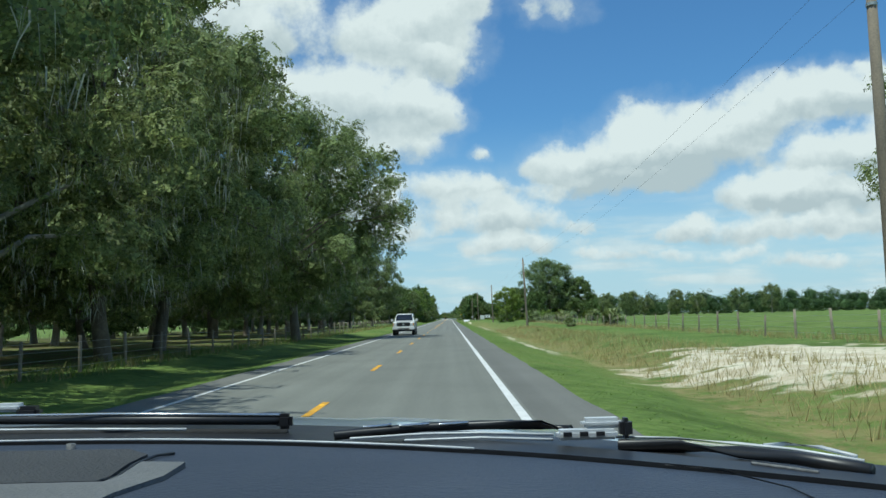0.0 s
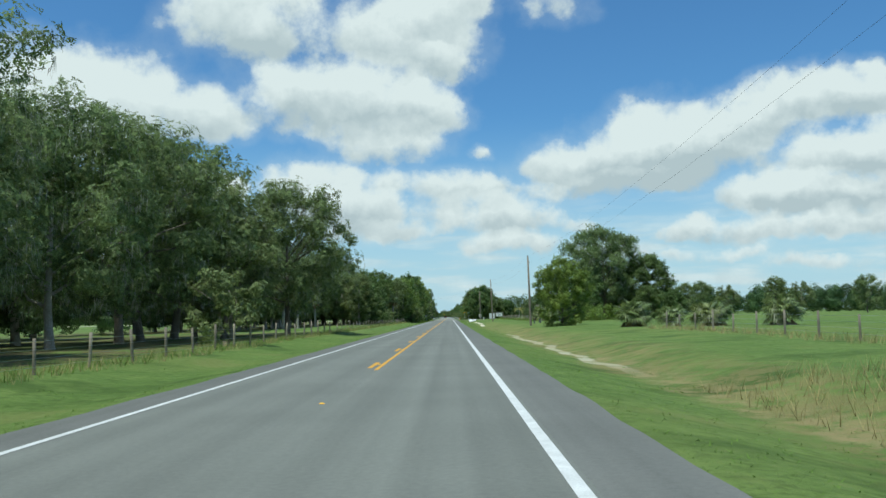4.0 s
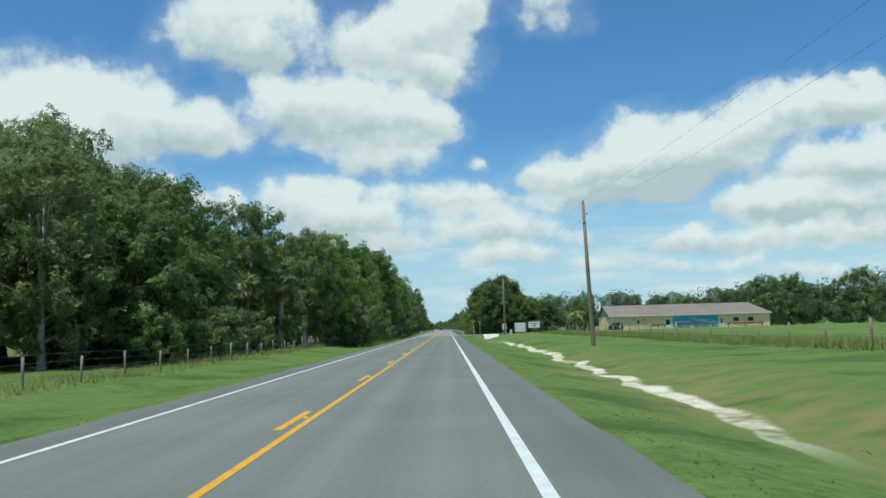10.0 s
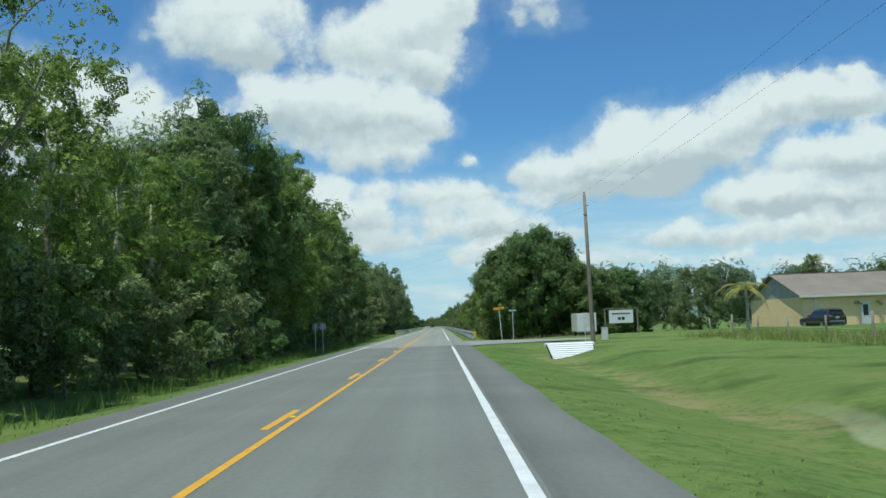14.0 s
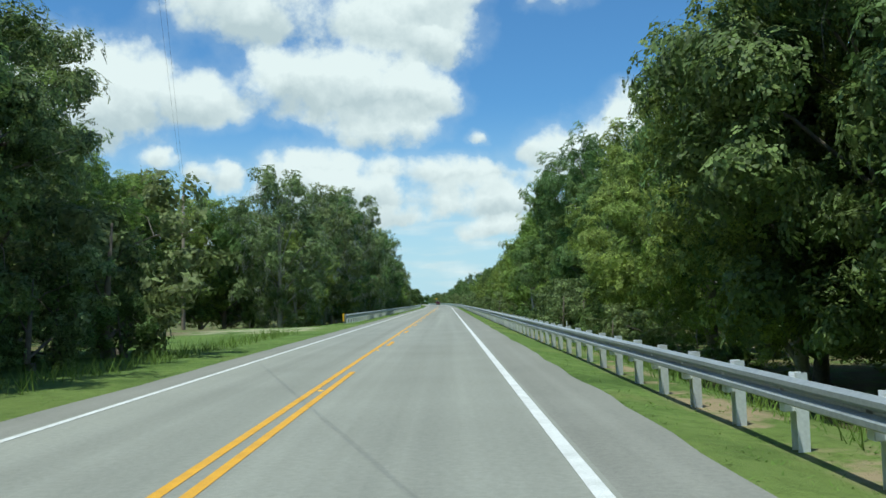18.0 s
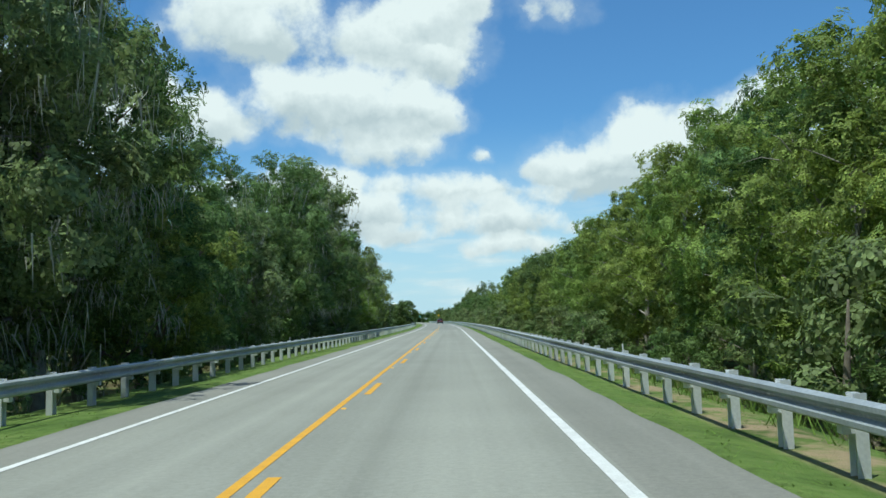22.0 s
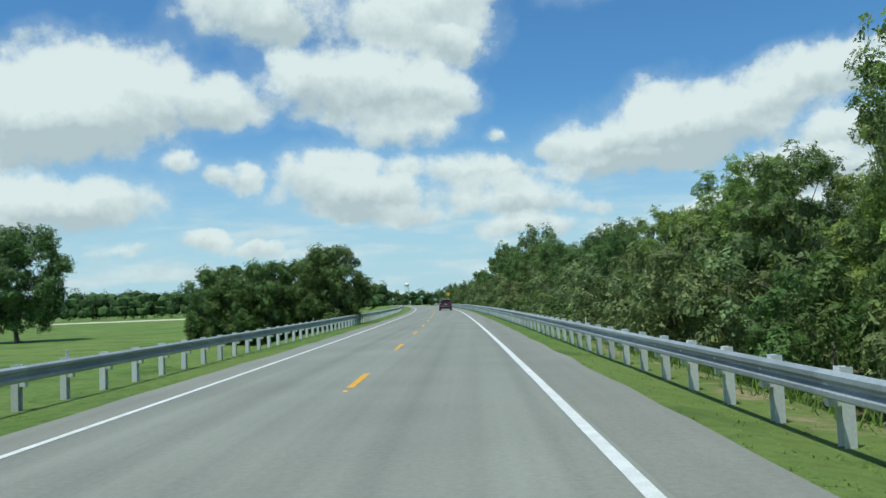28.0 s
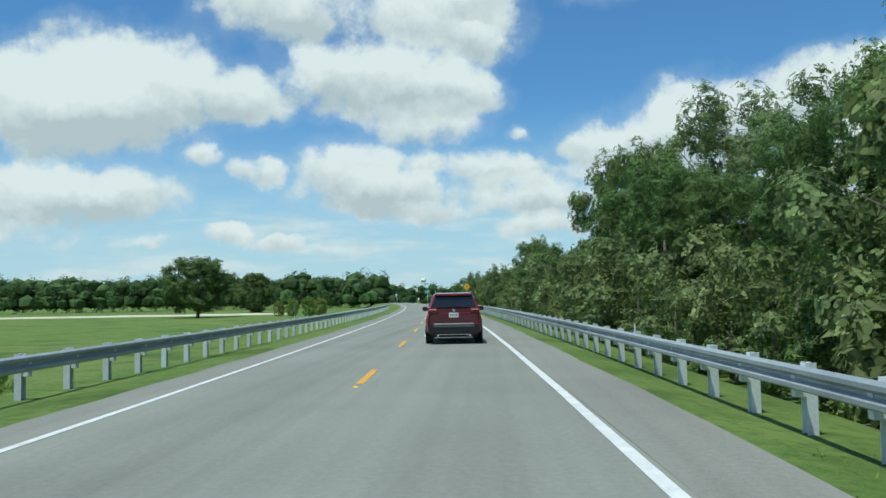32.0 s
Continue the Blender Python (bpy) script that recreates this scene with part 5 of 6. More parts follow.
def wheel(x, y, r, w, parent):
    bm = bmesh.new()
    bmesh.ops.create_cone(bm, cap_ends=True, segments=24, radius1=r, radius2=r, depth=w)
    bmesh.ops.bevel(bm, geom=[e for e in bm.edges if e.calc_face_angle(0) > 1.2], offset=0.03, segments=2, affect="EDGES")
    bmesh.ops.rotate(bm, cent=(0, 0, 0), matrix=Matrix.Rotation(math.pi / 2, 3, "Y"), verts=bm.verts)
    bmesh.ops.translate(bm, vec=(x, y, r), verts=bm.verts)
    wh = part("wheel", bm, M_TYRE, parent, "black tyre on an alloy rim")
    s = 1 if x > 0 else -1
    part("rim", cyl_bm(r * 0.64, r * 0.60, 0.03, (x + s * (w / 2 + 0.005), y, r), 20, "X"), M_RIM, wh)
    for a in range(5):
        bm = box_bm(0.02, 0.05, r * 0.55, (0, 0, r * 0.3))
        bmesh.ops.rotate(bm, cent=(0, 0, 0), matrix=Matrix.Rotation(a * 2 * math.pi / 5, 3, "X"), verts=bm.verts)
        bmesh.ops.translate(bm, vec=(x + s * (w / 2 + 0.022), y, r), verts=bm.verts)
        part("spoke", bm, M_CHROME, wh)


def bars(parent, n, w, h, x0, y, z, gap, material, name="lettering"):
    """A row of plain bars that stands for writing that cannot be read or is left out."""
    bm = bmesh.new()
    for i in range(n):
        box_bm(w, 0.006, h, (x0 + i * gap, y, z), bm=bm)
    return part(name, bm, material, parent, "row of plain bars")


def build_suv(x, y, z, rz, paint, label):
    """Crossover seen from behind; its rear is at the origin and it points along +y."""
    r = empty("suv", x, y, z, rz, label=label, category="car", group="cars")
    lo = lambda w, top: [(w * 0.82, 0.30), (w * 0.97, 0.42), (w, 0.66), (w * 0.985, 0.86), (w * 0.93, top)]
    loft("body", [ring(0.06, lo(0.80, 0.98)), ring(0.0, lo(0.86, 1.0)), ring(0.12, lo(0.91, 1.04)), ring(0.7, lo(0.93, 1.04)), ring(2.9, lo(0.92, 1.02)),
                  ring(3.5, lo(0.91, 0.99)), ring(4.35, lo(0.88, 0.90)), ring(4.6, lo(0.80, 0.78))], paint, r)
    up = lambda w0, w1, z0, z1: [(w0, z0), (w0 * 0.5 + w1 * 0.5 + 0.015, (z0 + z1) / 2), (w1, z1 - 0.06), (w1 - 0.08, z1)]
    loft("cabin", [ring(0.06, up(0.85, 0.80, 1.0, 1.14)), ring(0.22, up(0.85, 0.70, 1.0, 1.52)), ring(0.42, up(0.86, 0.66, 1.0, 1.655)), ring(1.4, up(0.87, 0.67, 1.0, 1.69)),
                   ring(2.3, up(0.86, 0.66, 1.0, 1.66)), ring(3.15, up(0.82, 0.72, 0.99, 1.10))], paint, r, smooth=False)
    slab("rear_window", [(-0.74, 0.050, 1.19), (0.74, 0.050, 1.19), (0.60, 0.215, 1.56), (-0.60, 0.215, 1.56)], 0.03, M_TINT, r, "dark tinted rear window")
    slab("windscreen", [(0.66, 3.06, 1.08), (-0.66, 3.06, 1.08), (-0.58, 2.36, 1.62), (0.58, 2.36, 1.62)], 0.03, M_TINT, r, "tinted windscreen")
    for s in (-1, 1):
        slab("side_window", [(s * 0.868, 0.55, 1.08), (s * 0.868, 2.9, 1.06), (s * 0.715, 2.35, 1.55), (s * 0.715, 0.6, 1.55)][::s], 0.012, M_TINT, r, "tinted side glass")
        tl = part("tail_light", box_bm(0.34, 0.12, 0.11, (s * 0.69, 0.02, 1.13), 0.03), M_TAIL, r, "red tail light")
        part("lamp_strip", box_bm(0.24, 0.012, 0.03, (s * 0.69, -0.045, 1.13), 0.006), M_HEAD, tl)
        mr = part("mirror", box_bm(0.20, 0.12, 0.15, (s * 1.0, 2.72, 1.13), 0.03), M_PLASTIC, r, "black door mirror")
        part("roof_rail", box_bm(0.04, 1.9, 0.04, (s * 0.60, 1.3, 1.72), 0.012), M_CHROME, r)
        part("reflector", box_bm(0.16, 0.012, 0.035, (s * 0.74, -0.032, 0.52), 0.006), M_TAIL, r)
        part("exhaust_tip", cyl_bm(0.04, 0.04, 0.12, (s * 0.52, 0.02, 0.29), 12, "Y"), M_CHROME, r)
        for yy in (0.92, 3.62):
            wheel(s * 0.82, yy, 0.355, 0.235, r)
        part("wheel_arch", cyl_bm(0.43, 0.43, 0.03, (s * 0.925, 0.92, 0.40), 24, "X"), M_PLASTIC, r)
    part("bumper", box_bm(1.70, 0.14, 0.30, (0, 0.03, 0.48), 0.05), M_PLASTIC, r, "black plastic lower bumper")
    part("bumper_trim", box_bm(1.32, 0.03, 0.05, (0, -0.045, 0.665), 0.012), M_CHROME, r, "silver bumper trim")
    part("bumper_step", box_bm(1.36, 0.025, 0.06, (0, -0.043, 0.59), 0.012), M_DASH2, r)
    part("skid_plate", box_bm(1.0, 0.10, 0.05, (0, 0.06, 0.33), 0.015), M_CHROME, r, "silver skid plate")
    pl = part("number_plate", box_bm(0.31, 0.012, 0.155, (0, -0.012, 0.95), 0.004), M_REFLECT, r, "white number plate")
    bars(pl, 5, 0.026, 0.06, -0.10, -0.021, 0.95, 0.05, M_INK)
    part("badge", cyl_bm(0.045, 0.045, 0.02, (0, 0.045, 1.10), 16, "Y"), M_CHROME, r)
    part("rear_spoiler", box_bm(1.24, 0.34, 0.05, (0, 0.27, 1.605), 0.018), paint, r)
    part("brake_light", box_bm(0.30, 0.02, 0.02, (0, 0.095, 1.605), 0.004), M_TAIL, r)
    part("rear_wiper", box_bm(0.40, 0.015, 0.02, (0.12, 0.005, 1.215), 0.004), M_PLASTIC, r)
    part("underbody", box_bm(1.5, 4.1, 0.16, (0, 2.3, 0.30), 0.03), M_PLASTIC, r)
    return r


def build_pickup(x, y, z, rz):
    """Crew-cab pickup; its front is at the origin and faces -y."""
    r = empty("pickup_truck", x, y, z, rz, label="white crew-cab pickup truck driving on the road", category="truck", group="cars")
    lo = lambda w, b, top: [(w * 0.86, b), (w * 0.98, b + 0.10), (w, 0.85), (w * 0.97, top - 0.06), (w * 0.90, top)]
    loft("body", [ring(0.08, lo(0.90, 0.62, 1.10)), ring(0.18, lo(0.97, 0.55, 1.18)), ring(0.9, lo(1.0, 0.50, 1.25)), ring(1.7, lo(1.0, 0.50, 1.27)), ring(4.0, lo(1.0, 0.50, 1.27)), ring(5.85, lo(0.99, 0.55, 1.27))], M_WHITE, r)
    up = lambda w0, w1, z0, z1: [(w0, z0), (w0 * 0.5 + w1 * 0.5, (z0 + z1) / 2), (w1, z1 - 0.05), (w1 - 0.1, z1)]
    loft("cab", [ring(1.42, up(0.92, 0.86, 1.25, 1.30)), ring(2.15, up(0.94, 0.74, 1.25, 1.88)), ring(2.6, up(0.94, 0.74, 1.25, 1.95)), ring(3.7, up(0.94, 0.74, 1.25, 1.93)), ring(4.0, up(0.93, 0.78, 1.25, 1.6))], M_WHITE, r)
    slab("windscreen", [(-0.80, 1.44, 1.31), (0.80, 1.44, 1.31), (0.68, 2.11, 1.86), (-0.68, 2.11, 1.86)], 0.02, M_TINT, r, "dark windscreen")
    for s in (-1, 1):
        for y0, y1 in ((1.9, 2.75), (2.85, 3.75)):
            slab("side_window", [(s * 0.945, y0, 1.32), (s * 0.945, y1, 1.32), (s * 0.80, y1 - 0.05, 1.78), (s * 0.80, y0 + (0.25 if y0 < 2 else 0.05), 1.78)][::s], 0.015, M_TINT, r, "tinted side glass")
            part("door_handle", box_bm(0.03, 0.16, 0.03, (s * 1.0, y1 - 0.2, 1.12), 0.008), M_CHROME, r)
        hl = part("headlight", box_bm(0.30, 0.12, 0.26, (s * 0.80, 0.10, 0.98), 0.03), M_HEAD, r, "clear headlight with amber corner")
        part("indicator", box_bm(0.10, 0.03, 0.22, (s * 0.90, 0.05, 0.98), 0.01), M_AMBER, hl)
        part("fog_lamp", box_bm(0.20, 0.03, 0.12, (s * 0.74, -0.045, 0.60), 0.02), M_PLASTIC, r)
        part("mirror", box_bm(0.24, 0.14, 0.20, (s * 1.12, 1.75, 1.36), 0.03), M_WHITE, r)
        for yy in (0.98, 4.75):
            wheel(s * 0.86, yy, 0.41, 0.27, r)
            part("wheel_arch", cyl_bm(0.49, 0.49, 0.03, (s * 0.995, yy, 0.46), 24, "X"), M_PLASTIC, r)
    gr = part("grille", box_bm(1.16, 0.06, 0.36, (0, 0.07, 0.98), 0.06), M_PLASTIC, r, "black grille in a chrome surround")
    for dz in (-0.17, 0.17):
        part("grille_bar", box_bm(1.24, 0.05, 0.045, (0, 0.045, 0.98 + dz), 0.015), M_CHROME, gr)
    for dx in (-0.6, 0.6):
        part("grille_bar", box_bm(0.05, 0.05, 0.36, (dx, 0.045, 0.98), 0.015), M_CHROME, gr)
    part("badge", cyl_bm(0.10, 0.10, 0.03, (0, 0.035, 0.98), 20, "Y"), M_CHROME, gr)
    part("bumper", box_bm(1.98, 0.22, 0.30, (0, 0.04, 0.64), 0.06), M_WHITE, r, "white front bumper")
    part("air_dam", box_bm(1.5, 0.10, 0.18, (0, 0.02, 0.45), 0.03), M_PLASTIC, r)
    part("bumper_slot", box_bm(1.0, 0.02, 0.09, (0, -0.072, 0.58), 0.02), M_PLASTIC, r)
    part("tailgate", box_bm(1.7, 0.06, 0.5, (0, 5.84, 1.0), 0.02), M_WHITE, r)
    part("underbody", box_bm(1.5, 5.2, 0.16, (0, 2.95, 0.46), 0.03), M_PLASTIC, r)
    return r


build_suv(road_x(808.5) + 1.56, 808.5, 0, road_turn(812), M_RED, "red crossover car with dark lower bumper on the road")
build_pickup(-2.05, 76.5, 0, 0)
build_suv(36.9, 415.2, -0.1, 8, M_DARKCAR, "dark car parked before the long building")


def build_own_car():
    """The car that the drive starts in: bonnet, wipers, dashboard; the windscreen opening is free."""
    cx0 = 1.62
    r = empty("parked_car", cx0, 0, 0, label="blue-grey car with a black dashboard and two wipers", category="car", group="cars")
    ww = 0.98
    glass = lambda x: 0.97 - 0.46 * (abs(x) + 0.02) ** 2.1      # far edge of the dashboard, below the glass
    crown = lambda x: 1.372 - 0.012 * max(0.0, abs(x) - 0.6)
    # dashboard top: a gently crowned sheet up to the glass line
    v, f = [], []
    nx, ny = 41, 10
    for layer in (0.0, -0.10):
        for j in range(ny):
            for i in range(nx):
                x = -0.92 + 1.84 * i / (nx - 1)
                y = 0.20 + (glass(x) - 0.20) * j / (ny - 1)
                v.append((x, y, crown(x) + 0.004 * math.sin(math.pi * j / (ny - 1)) - 0.004 + layer))
    for j in range(ny - 1):
        for i in range(nx - 1):
            a = j * nx + i
            f += [(a, a + 1, a + nx + 1, a + nx), (a + nx * ny + nx, a + nx * ny + nx + 1, a + nx * ny + 1, a + nx * ny)]
    mesh_ob("dashboard", v, f, M_DASH, r, "dark navy vinyl dashboard", smooth=True)

    def plate(name, outline, z0, z1, material, label=""):
        """A flat piece with the given outline, a few millimetres thick."""
        bm = bmesh.new()
        bot = [bm.verts.new((x, y, z0)) for x, y in outline]
        top = [bm.verts.new((x, y, z1)) for x, y in outline]
        bm.faces.new(top)
        for i in range(len(outline)):
            k = (i + 1) % len(outline)
            bm.faces.new((bot[i], bot[k], top[k], top[i]))
        bmesh.ops.recalc_face_normals(bm, faces=bm.faces)
        return part(name, bm, material, r, label)

    def rod(name, pts, rad, material, parent=None, label="", lift=0.0):
        rv, rf = [], []
        tube(rv, rf, [Vector(p) + Vector((0, 0, lift)) for p in pts], [rad] * len(pts), 7)
        return mesh_ob(name, rv, rf, material, parent or r, label, smooth=True)

    plate("speaker_panel", [(-0.30, 0.702), (0.228, 0.701), (0.232, 0.72), (0.223, 0.785), (0.222, 0.838), (0.19, 0.875), (-0.30, 0.895)], 1.36, 1.3745, M_PANEL, "dark woven speaker panel")
    plate("panel_rim", [(-0.30, 0.560), (0.262, 0.560), (0.264, 0.645), (0.280, 0.712), (0.277, 0.780), (0.234, 0.788), (0.241, 0.72), (0.238, 0.692), (-0.30, 0.692)], 1.36, 1.3755, M_DASH2, "grey moulded rim of the speaker panel")
    rod("panel_groove", [(-0.30, 0.697, 1.3735), (0.23, 0.6965, 1.3735), (0.237, 0.72, 1.3735), (0.229, 0.785, 1.3735), (0.229, 0.84, 1.3725), (0.24, 0.862, 1.3710)], 0.0016, M_PLASTIC)
    rod("sun_sensor", [(0.108, 0.925, 1.366), (0.108, 0.925, 1.3745)], 0.005, M_DASH2)
    rod("airbag_seam", [(0.70, 0.735, 1.3705), (0.738, 0.708, 1.3700), (0.767, 0.636, 1.3695), (0.772, 0.50, 1.3690)], 0.0007, M_PLASTIC)
    # pale rod stands in for the bright reflection at the dashboard's far edge
    rod("edge_trim", [(x, glass(x), crown(x) + 0.001) for x in [-0.9 + 0.06 * i for i in range(25)]], 0.0013, M_GLINT_CLIP, label="pale line painted as a reflection along the glass")
    # black seal and grille between dashboard and bonnet
    cv, cf = [], []
    for i in range(nx):
        x = -0.95 + 1.9 * i / (nx - 1)
        y = glass(x) + 0.004
        w = 0.085 * (1 - 0.55 * abs(x))
        for dy, z in ((0.0, 0.0), (w, 0.0005), (w + 0.02, -0.006), (w + 0.10, -0.004), (w + 0.10, -0.12), (0.0, -0.12)):
            cv.append((x, y + dy, crown(x) + z))
    for i in range(nx - 1):
        for j in range(6):
            a, b = i * 6 + j, i * 6 + (j + 1) % 6
            cf.append((a, b, b + 6, a + 6))
    mesh_ob("cowl", cv, cf, M_PLASTIC, r, "black cowl below the glass")
    hv, hf = [], []
    for j in range(11):
        for i in range(nx):
            x = -0.93 + 1.86 * i / (nx - 1)
            t = j / 10
            y = (glass(x) + 0.085 * (1 - 0.55 * abs(x)) + 0.06) * (1 - t) + 2.35 * t - 0.2 * t * x * x
            hv.append((x, y, 1.364 + 0.006 * math.sin(math.pi * min(1, t * 3)) - 0.19 * t ** 1.6 - 0.02 * x * x + (0.004 if abs(abs(x) - 0.5) < 0.1 else 0)))
    for j in range(10):
        for i in range(nx - 1):
            a = j * nx + i
            hf.append((a, a + 1, a + nx + 1, a + nx))
    mesh_ob("bonnet", hv, hf, M_NAVY, r, "blue-grey bonnet with sky reflection in its colour", smooth=True)
    half = lambda w, b, top: [(w * 0.88, b), (w * 0.99, b + 0.12), (w, 0.75), (w * 0.985, top - 0.12), (w * 0.955, top)]
    loft("front_body", [ring(1.2, half(ww, 0.3, 1.26)), ring(2.0, half(ww, 0.3, 1.18)), ring(2.42, half(0.92, 0.34, 1.08)), ring(2.55, half(0.84, 0.4, 0.95))], M_NAVY, r)
    for s in (-1, 1):
        loft("side", [[(s * 0.93, y, 0.3), (s * ww, y, 0.42), (s * ww, y, 0.9), (s * 0.94, y, 1.18), (s * 0.90, y, 1.18), (s * 0.90, y, 0.3)] for y in (-2.5, -1.0, 1.2)], M_NAVY, r)
        slab("door_glass", [(s * 0.93, -2.0, 1.19), (s * 0.93, 0.35, 1.19), (s * 0.74, -0.15, 1.76), (s * 0.74, -1.9, 1.76)], 0.006, M_TINT, r)
        for yy in (1.55, -1.55):
            wheel(s * 0.84, yy, 0.38, 0.25, r)
        tube_v, tube_f = [], []
        tube(tube_v, tube_f, [(s * 0.95, 0.72, 1.24), (s * 0.74, 0.05, 1.78)], [0.045, 0.045], 6)
        mesh_ob("screen_pillar", tube_v, tube_f, M_NAVY, r)
        part("headlight", box_bm(0.34, 0.14, 0.16, (s * 0.66, 2.46, 0.92), 0.04), M_HEAD, r)
    rear = loft("rear_body", [ring(-2.62, half(0.90, 0.36, 1.14)), ring(-2.5, half(ww, 0.3, 1.18)), ring(-2.2, half(ww, 0.3, 1.18))], M_NAVY, r)
    slab("rear_glass", [(0.8, -2.45, 1.19), (-0.8, -2.45, 1.19), (-0.68, -2.0, 1.76), (0.68, -2.0, 1.76)], 0.006, M_TINT, r)
    part("roof", box_bm(1.52, 2.1, 0.05, (0, -0.98, 1.80), 0.02), M_NAVY, r)
    part("floor_pan", box_bm(1.7, 3.6, 0.08, (0, -0.6, 0.34), 0.02), M_PLASTIC, r)

    # wiper whose blade lies along the middle of the glass
    w1 = rod("wiper", [(-0.45, 1.10, 1.384), (-0.094, 1.079, 1.386), (0.109, 1.038, 1.386), (0.326, 0.993, 1.386)], 0.0055, M_PLASTIC, label="black wiper blade and arm")
    # highlights on blade and arm are put in as thin bright rods
    rod("blade_spine", [(-0.45, 1.10, 1.3915), (0.109, 1.036, 1.3935), (0.322, 0.992, 1.3925)], 0.0018, M_CHROME, w1, "painted highlight along the blade")
    rod("rubber", [(-0.45, 1.075, 1.371), (0.109, 1.030, 1.372), (0.33, 0.985, 1.372)], 0.005, M_TYRE, w1)
    rod("arm_edge", [(-0.30, 1.075, 1.3765), (0.077, 1.032, 1.3765), (0.207, 1.008, 1.3765)], 0.0018, M_GLINT_CLIP, w1)
    part("end_cap", box_bm(0.018, 0.014, 0.018, (0.326, 0.993, 1.385), 0.004), M_PLASTIC, w1)
    part("wiper_clip", box_bm(0.055, 0.02, 0.011, (-0.056, 1.095, 1.399), 0.004), M_GLINT_CLIP, w1, "silver wiper clip")
    part("clip_cover", box_bm(0.030, 0.02, 0.014, (-0.018, 1.088, 1.394), 0.005), M_PLASTIC, w1)
    # wiper that reaches to the far side
    w2 = rod("wiper", [(0.395, 0.905, 1.379), (0.489, 0.926, 1.383), (0.55, 0.924, 1.384), (0.615, 0.912, 1.384), (0.64, 0.88, 1.383)], 0.005, M_PLASTIC, label="black wiper blade and arm")
    # this wiper's highlights too: pale rods on the arm, short bright ones on the blade
    for pts in ([(0.413, 0.893, 1.377), (0.49, 0.901, 1.379), (0.549, 0.899, 1.379), (0.622, 0.874, 1.379)], [(0.47, 0.885, 1.375), (0.549, 0.885, 1.376), (0.62, 0.860, 1.376)]):
        rod("arm_edge", pts, 0.0014, M_GLINT_CLIP, w2)
    for x0_, x1_ in ((0.425, 0.455), (0.463, 0.495), (0.506, 0.537), (0.547, 0.585)):
        rod("blade_spine", [(x0_, 0.912 + 0.1 * (x0_ - 0.42), 1.386), (x1_, 0.914 + 0.05 * (x1_ - 0.42), 1.3875)], 0.0016, M_CHROME, w2)
    part("wiper_clip", box_bm(0.060, 0.018, 0.010, (0.652, 0.850, 1.382), 0.003), M_GLINT_CLIP, w2, "silver wiper clip")
    part("clip_top", box_bm(0.040, 0.018, 0.010, (0.668, 0.858, 1.392), 0.004), M_GLINT_CLIP, w2, "bright cap of the clip")
    for dx in (-0.02, -0.004, 0.012):
        part("clip_slot", box_bm(0.008, 0.004, 0.004, (0.652 + dx, 0.8395, 1.3835)), M_PLASTIC, w2)
    part("clip_cover", box_bm(0.012, 0.018, 0.020, (0.691, 0.852, 1.387), 0.004), M_PLASTIC, w2)
    arm = [(0.683, 0.861, 1.375), (0.739, 0.84, 1.375), (0.782, 0.803, 1.375), (0.818, 0.761, 1.375), (0.855, 0.706, 1.373)]
    rod("wiper_arm", [(x, y - 0.012, z - 0.004) for x, y, z in arm], 0.006, M_PLASTIC, w2)
    # pale and grey rods paint the gleam along the curved arm
    rod("arm_edge", arm, 0.0014, M_GLINT_CLIP, w2, lift=0.002)
    rod("arm_edge", [(0.772, 0.73, 1.371), (0.81, 0.688, 1.370)], 0.0016, M_DASH2, w2)
    # gleam of the bonnet corner, painted as a pale rod
    rod("bonnet_edge", [(0.827, 0.855, 1.366), (0.852, 0.862, 1.366), (0.875, 0.836, 1.366), (0.889, 0.792, 1.364)], 0.002, M_GLINT_CLIP, label="painted highlight on the bonnet corner")
    return r


build_own_car()

# ================= long building with a mural =================
M_STUCCO = mat("tan_stucco", (0.92, 0.66, 0.36), (0.84, 0.59, 0.31), 0.9, 0.8, 30, 0.2)
M_SHINGLE = mat("brown_shingle", (0.25, 0.205, 0.165), (0.18, 0.148, 0.12), 0.95, 0.5, 12, 0.5)
M_FASCIA = mat("white_trim", (0.72, 0.72, 0.68), (0.62, 0.62, 0.58), 0.6)
M_GABLE = mat("grey_gable_boards", (0.42, 0.42, 0.40), (0.34, 0.34, 0.32), 0.8, 1.0, 20, 0.2)
M_MURAL = mat("blue_mural", (0.04, 0.34, 0.50), (0.08, 0.45, 0.58), 0.7, 0.5, 3)
M_MURAL2 = mat("pale_mural", (0.62, 0.72, 0.75), (0.20, 0.35, 0.42), 0.7, 0.9, 3)
M_BENCH = mat("bench_wood", (0.24, 0.12, 0.07), (0.17, 0.09, 0.05), 0.8)
M_WINDOW = mat("window_glass", (0.03, 0.04, 0.05), None, 0.1)
M_GREEN = mat("green_sign", (0.03, 0.27, 0.20), (0.025, 0.23, 0.17), 0.4)


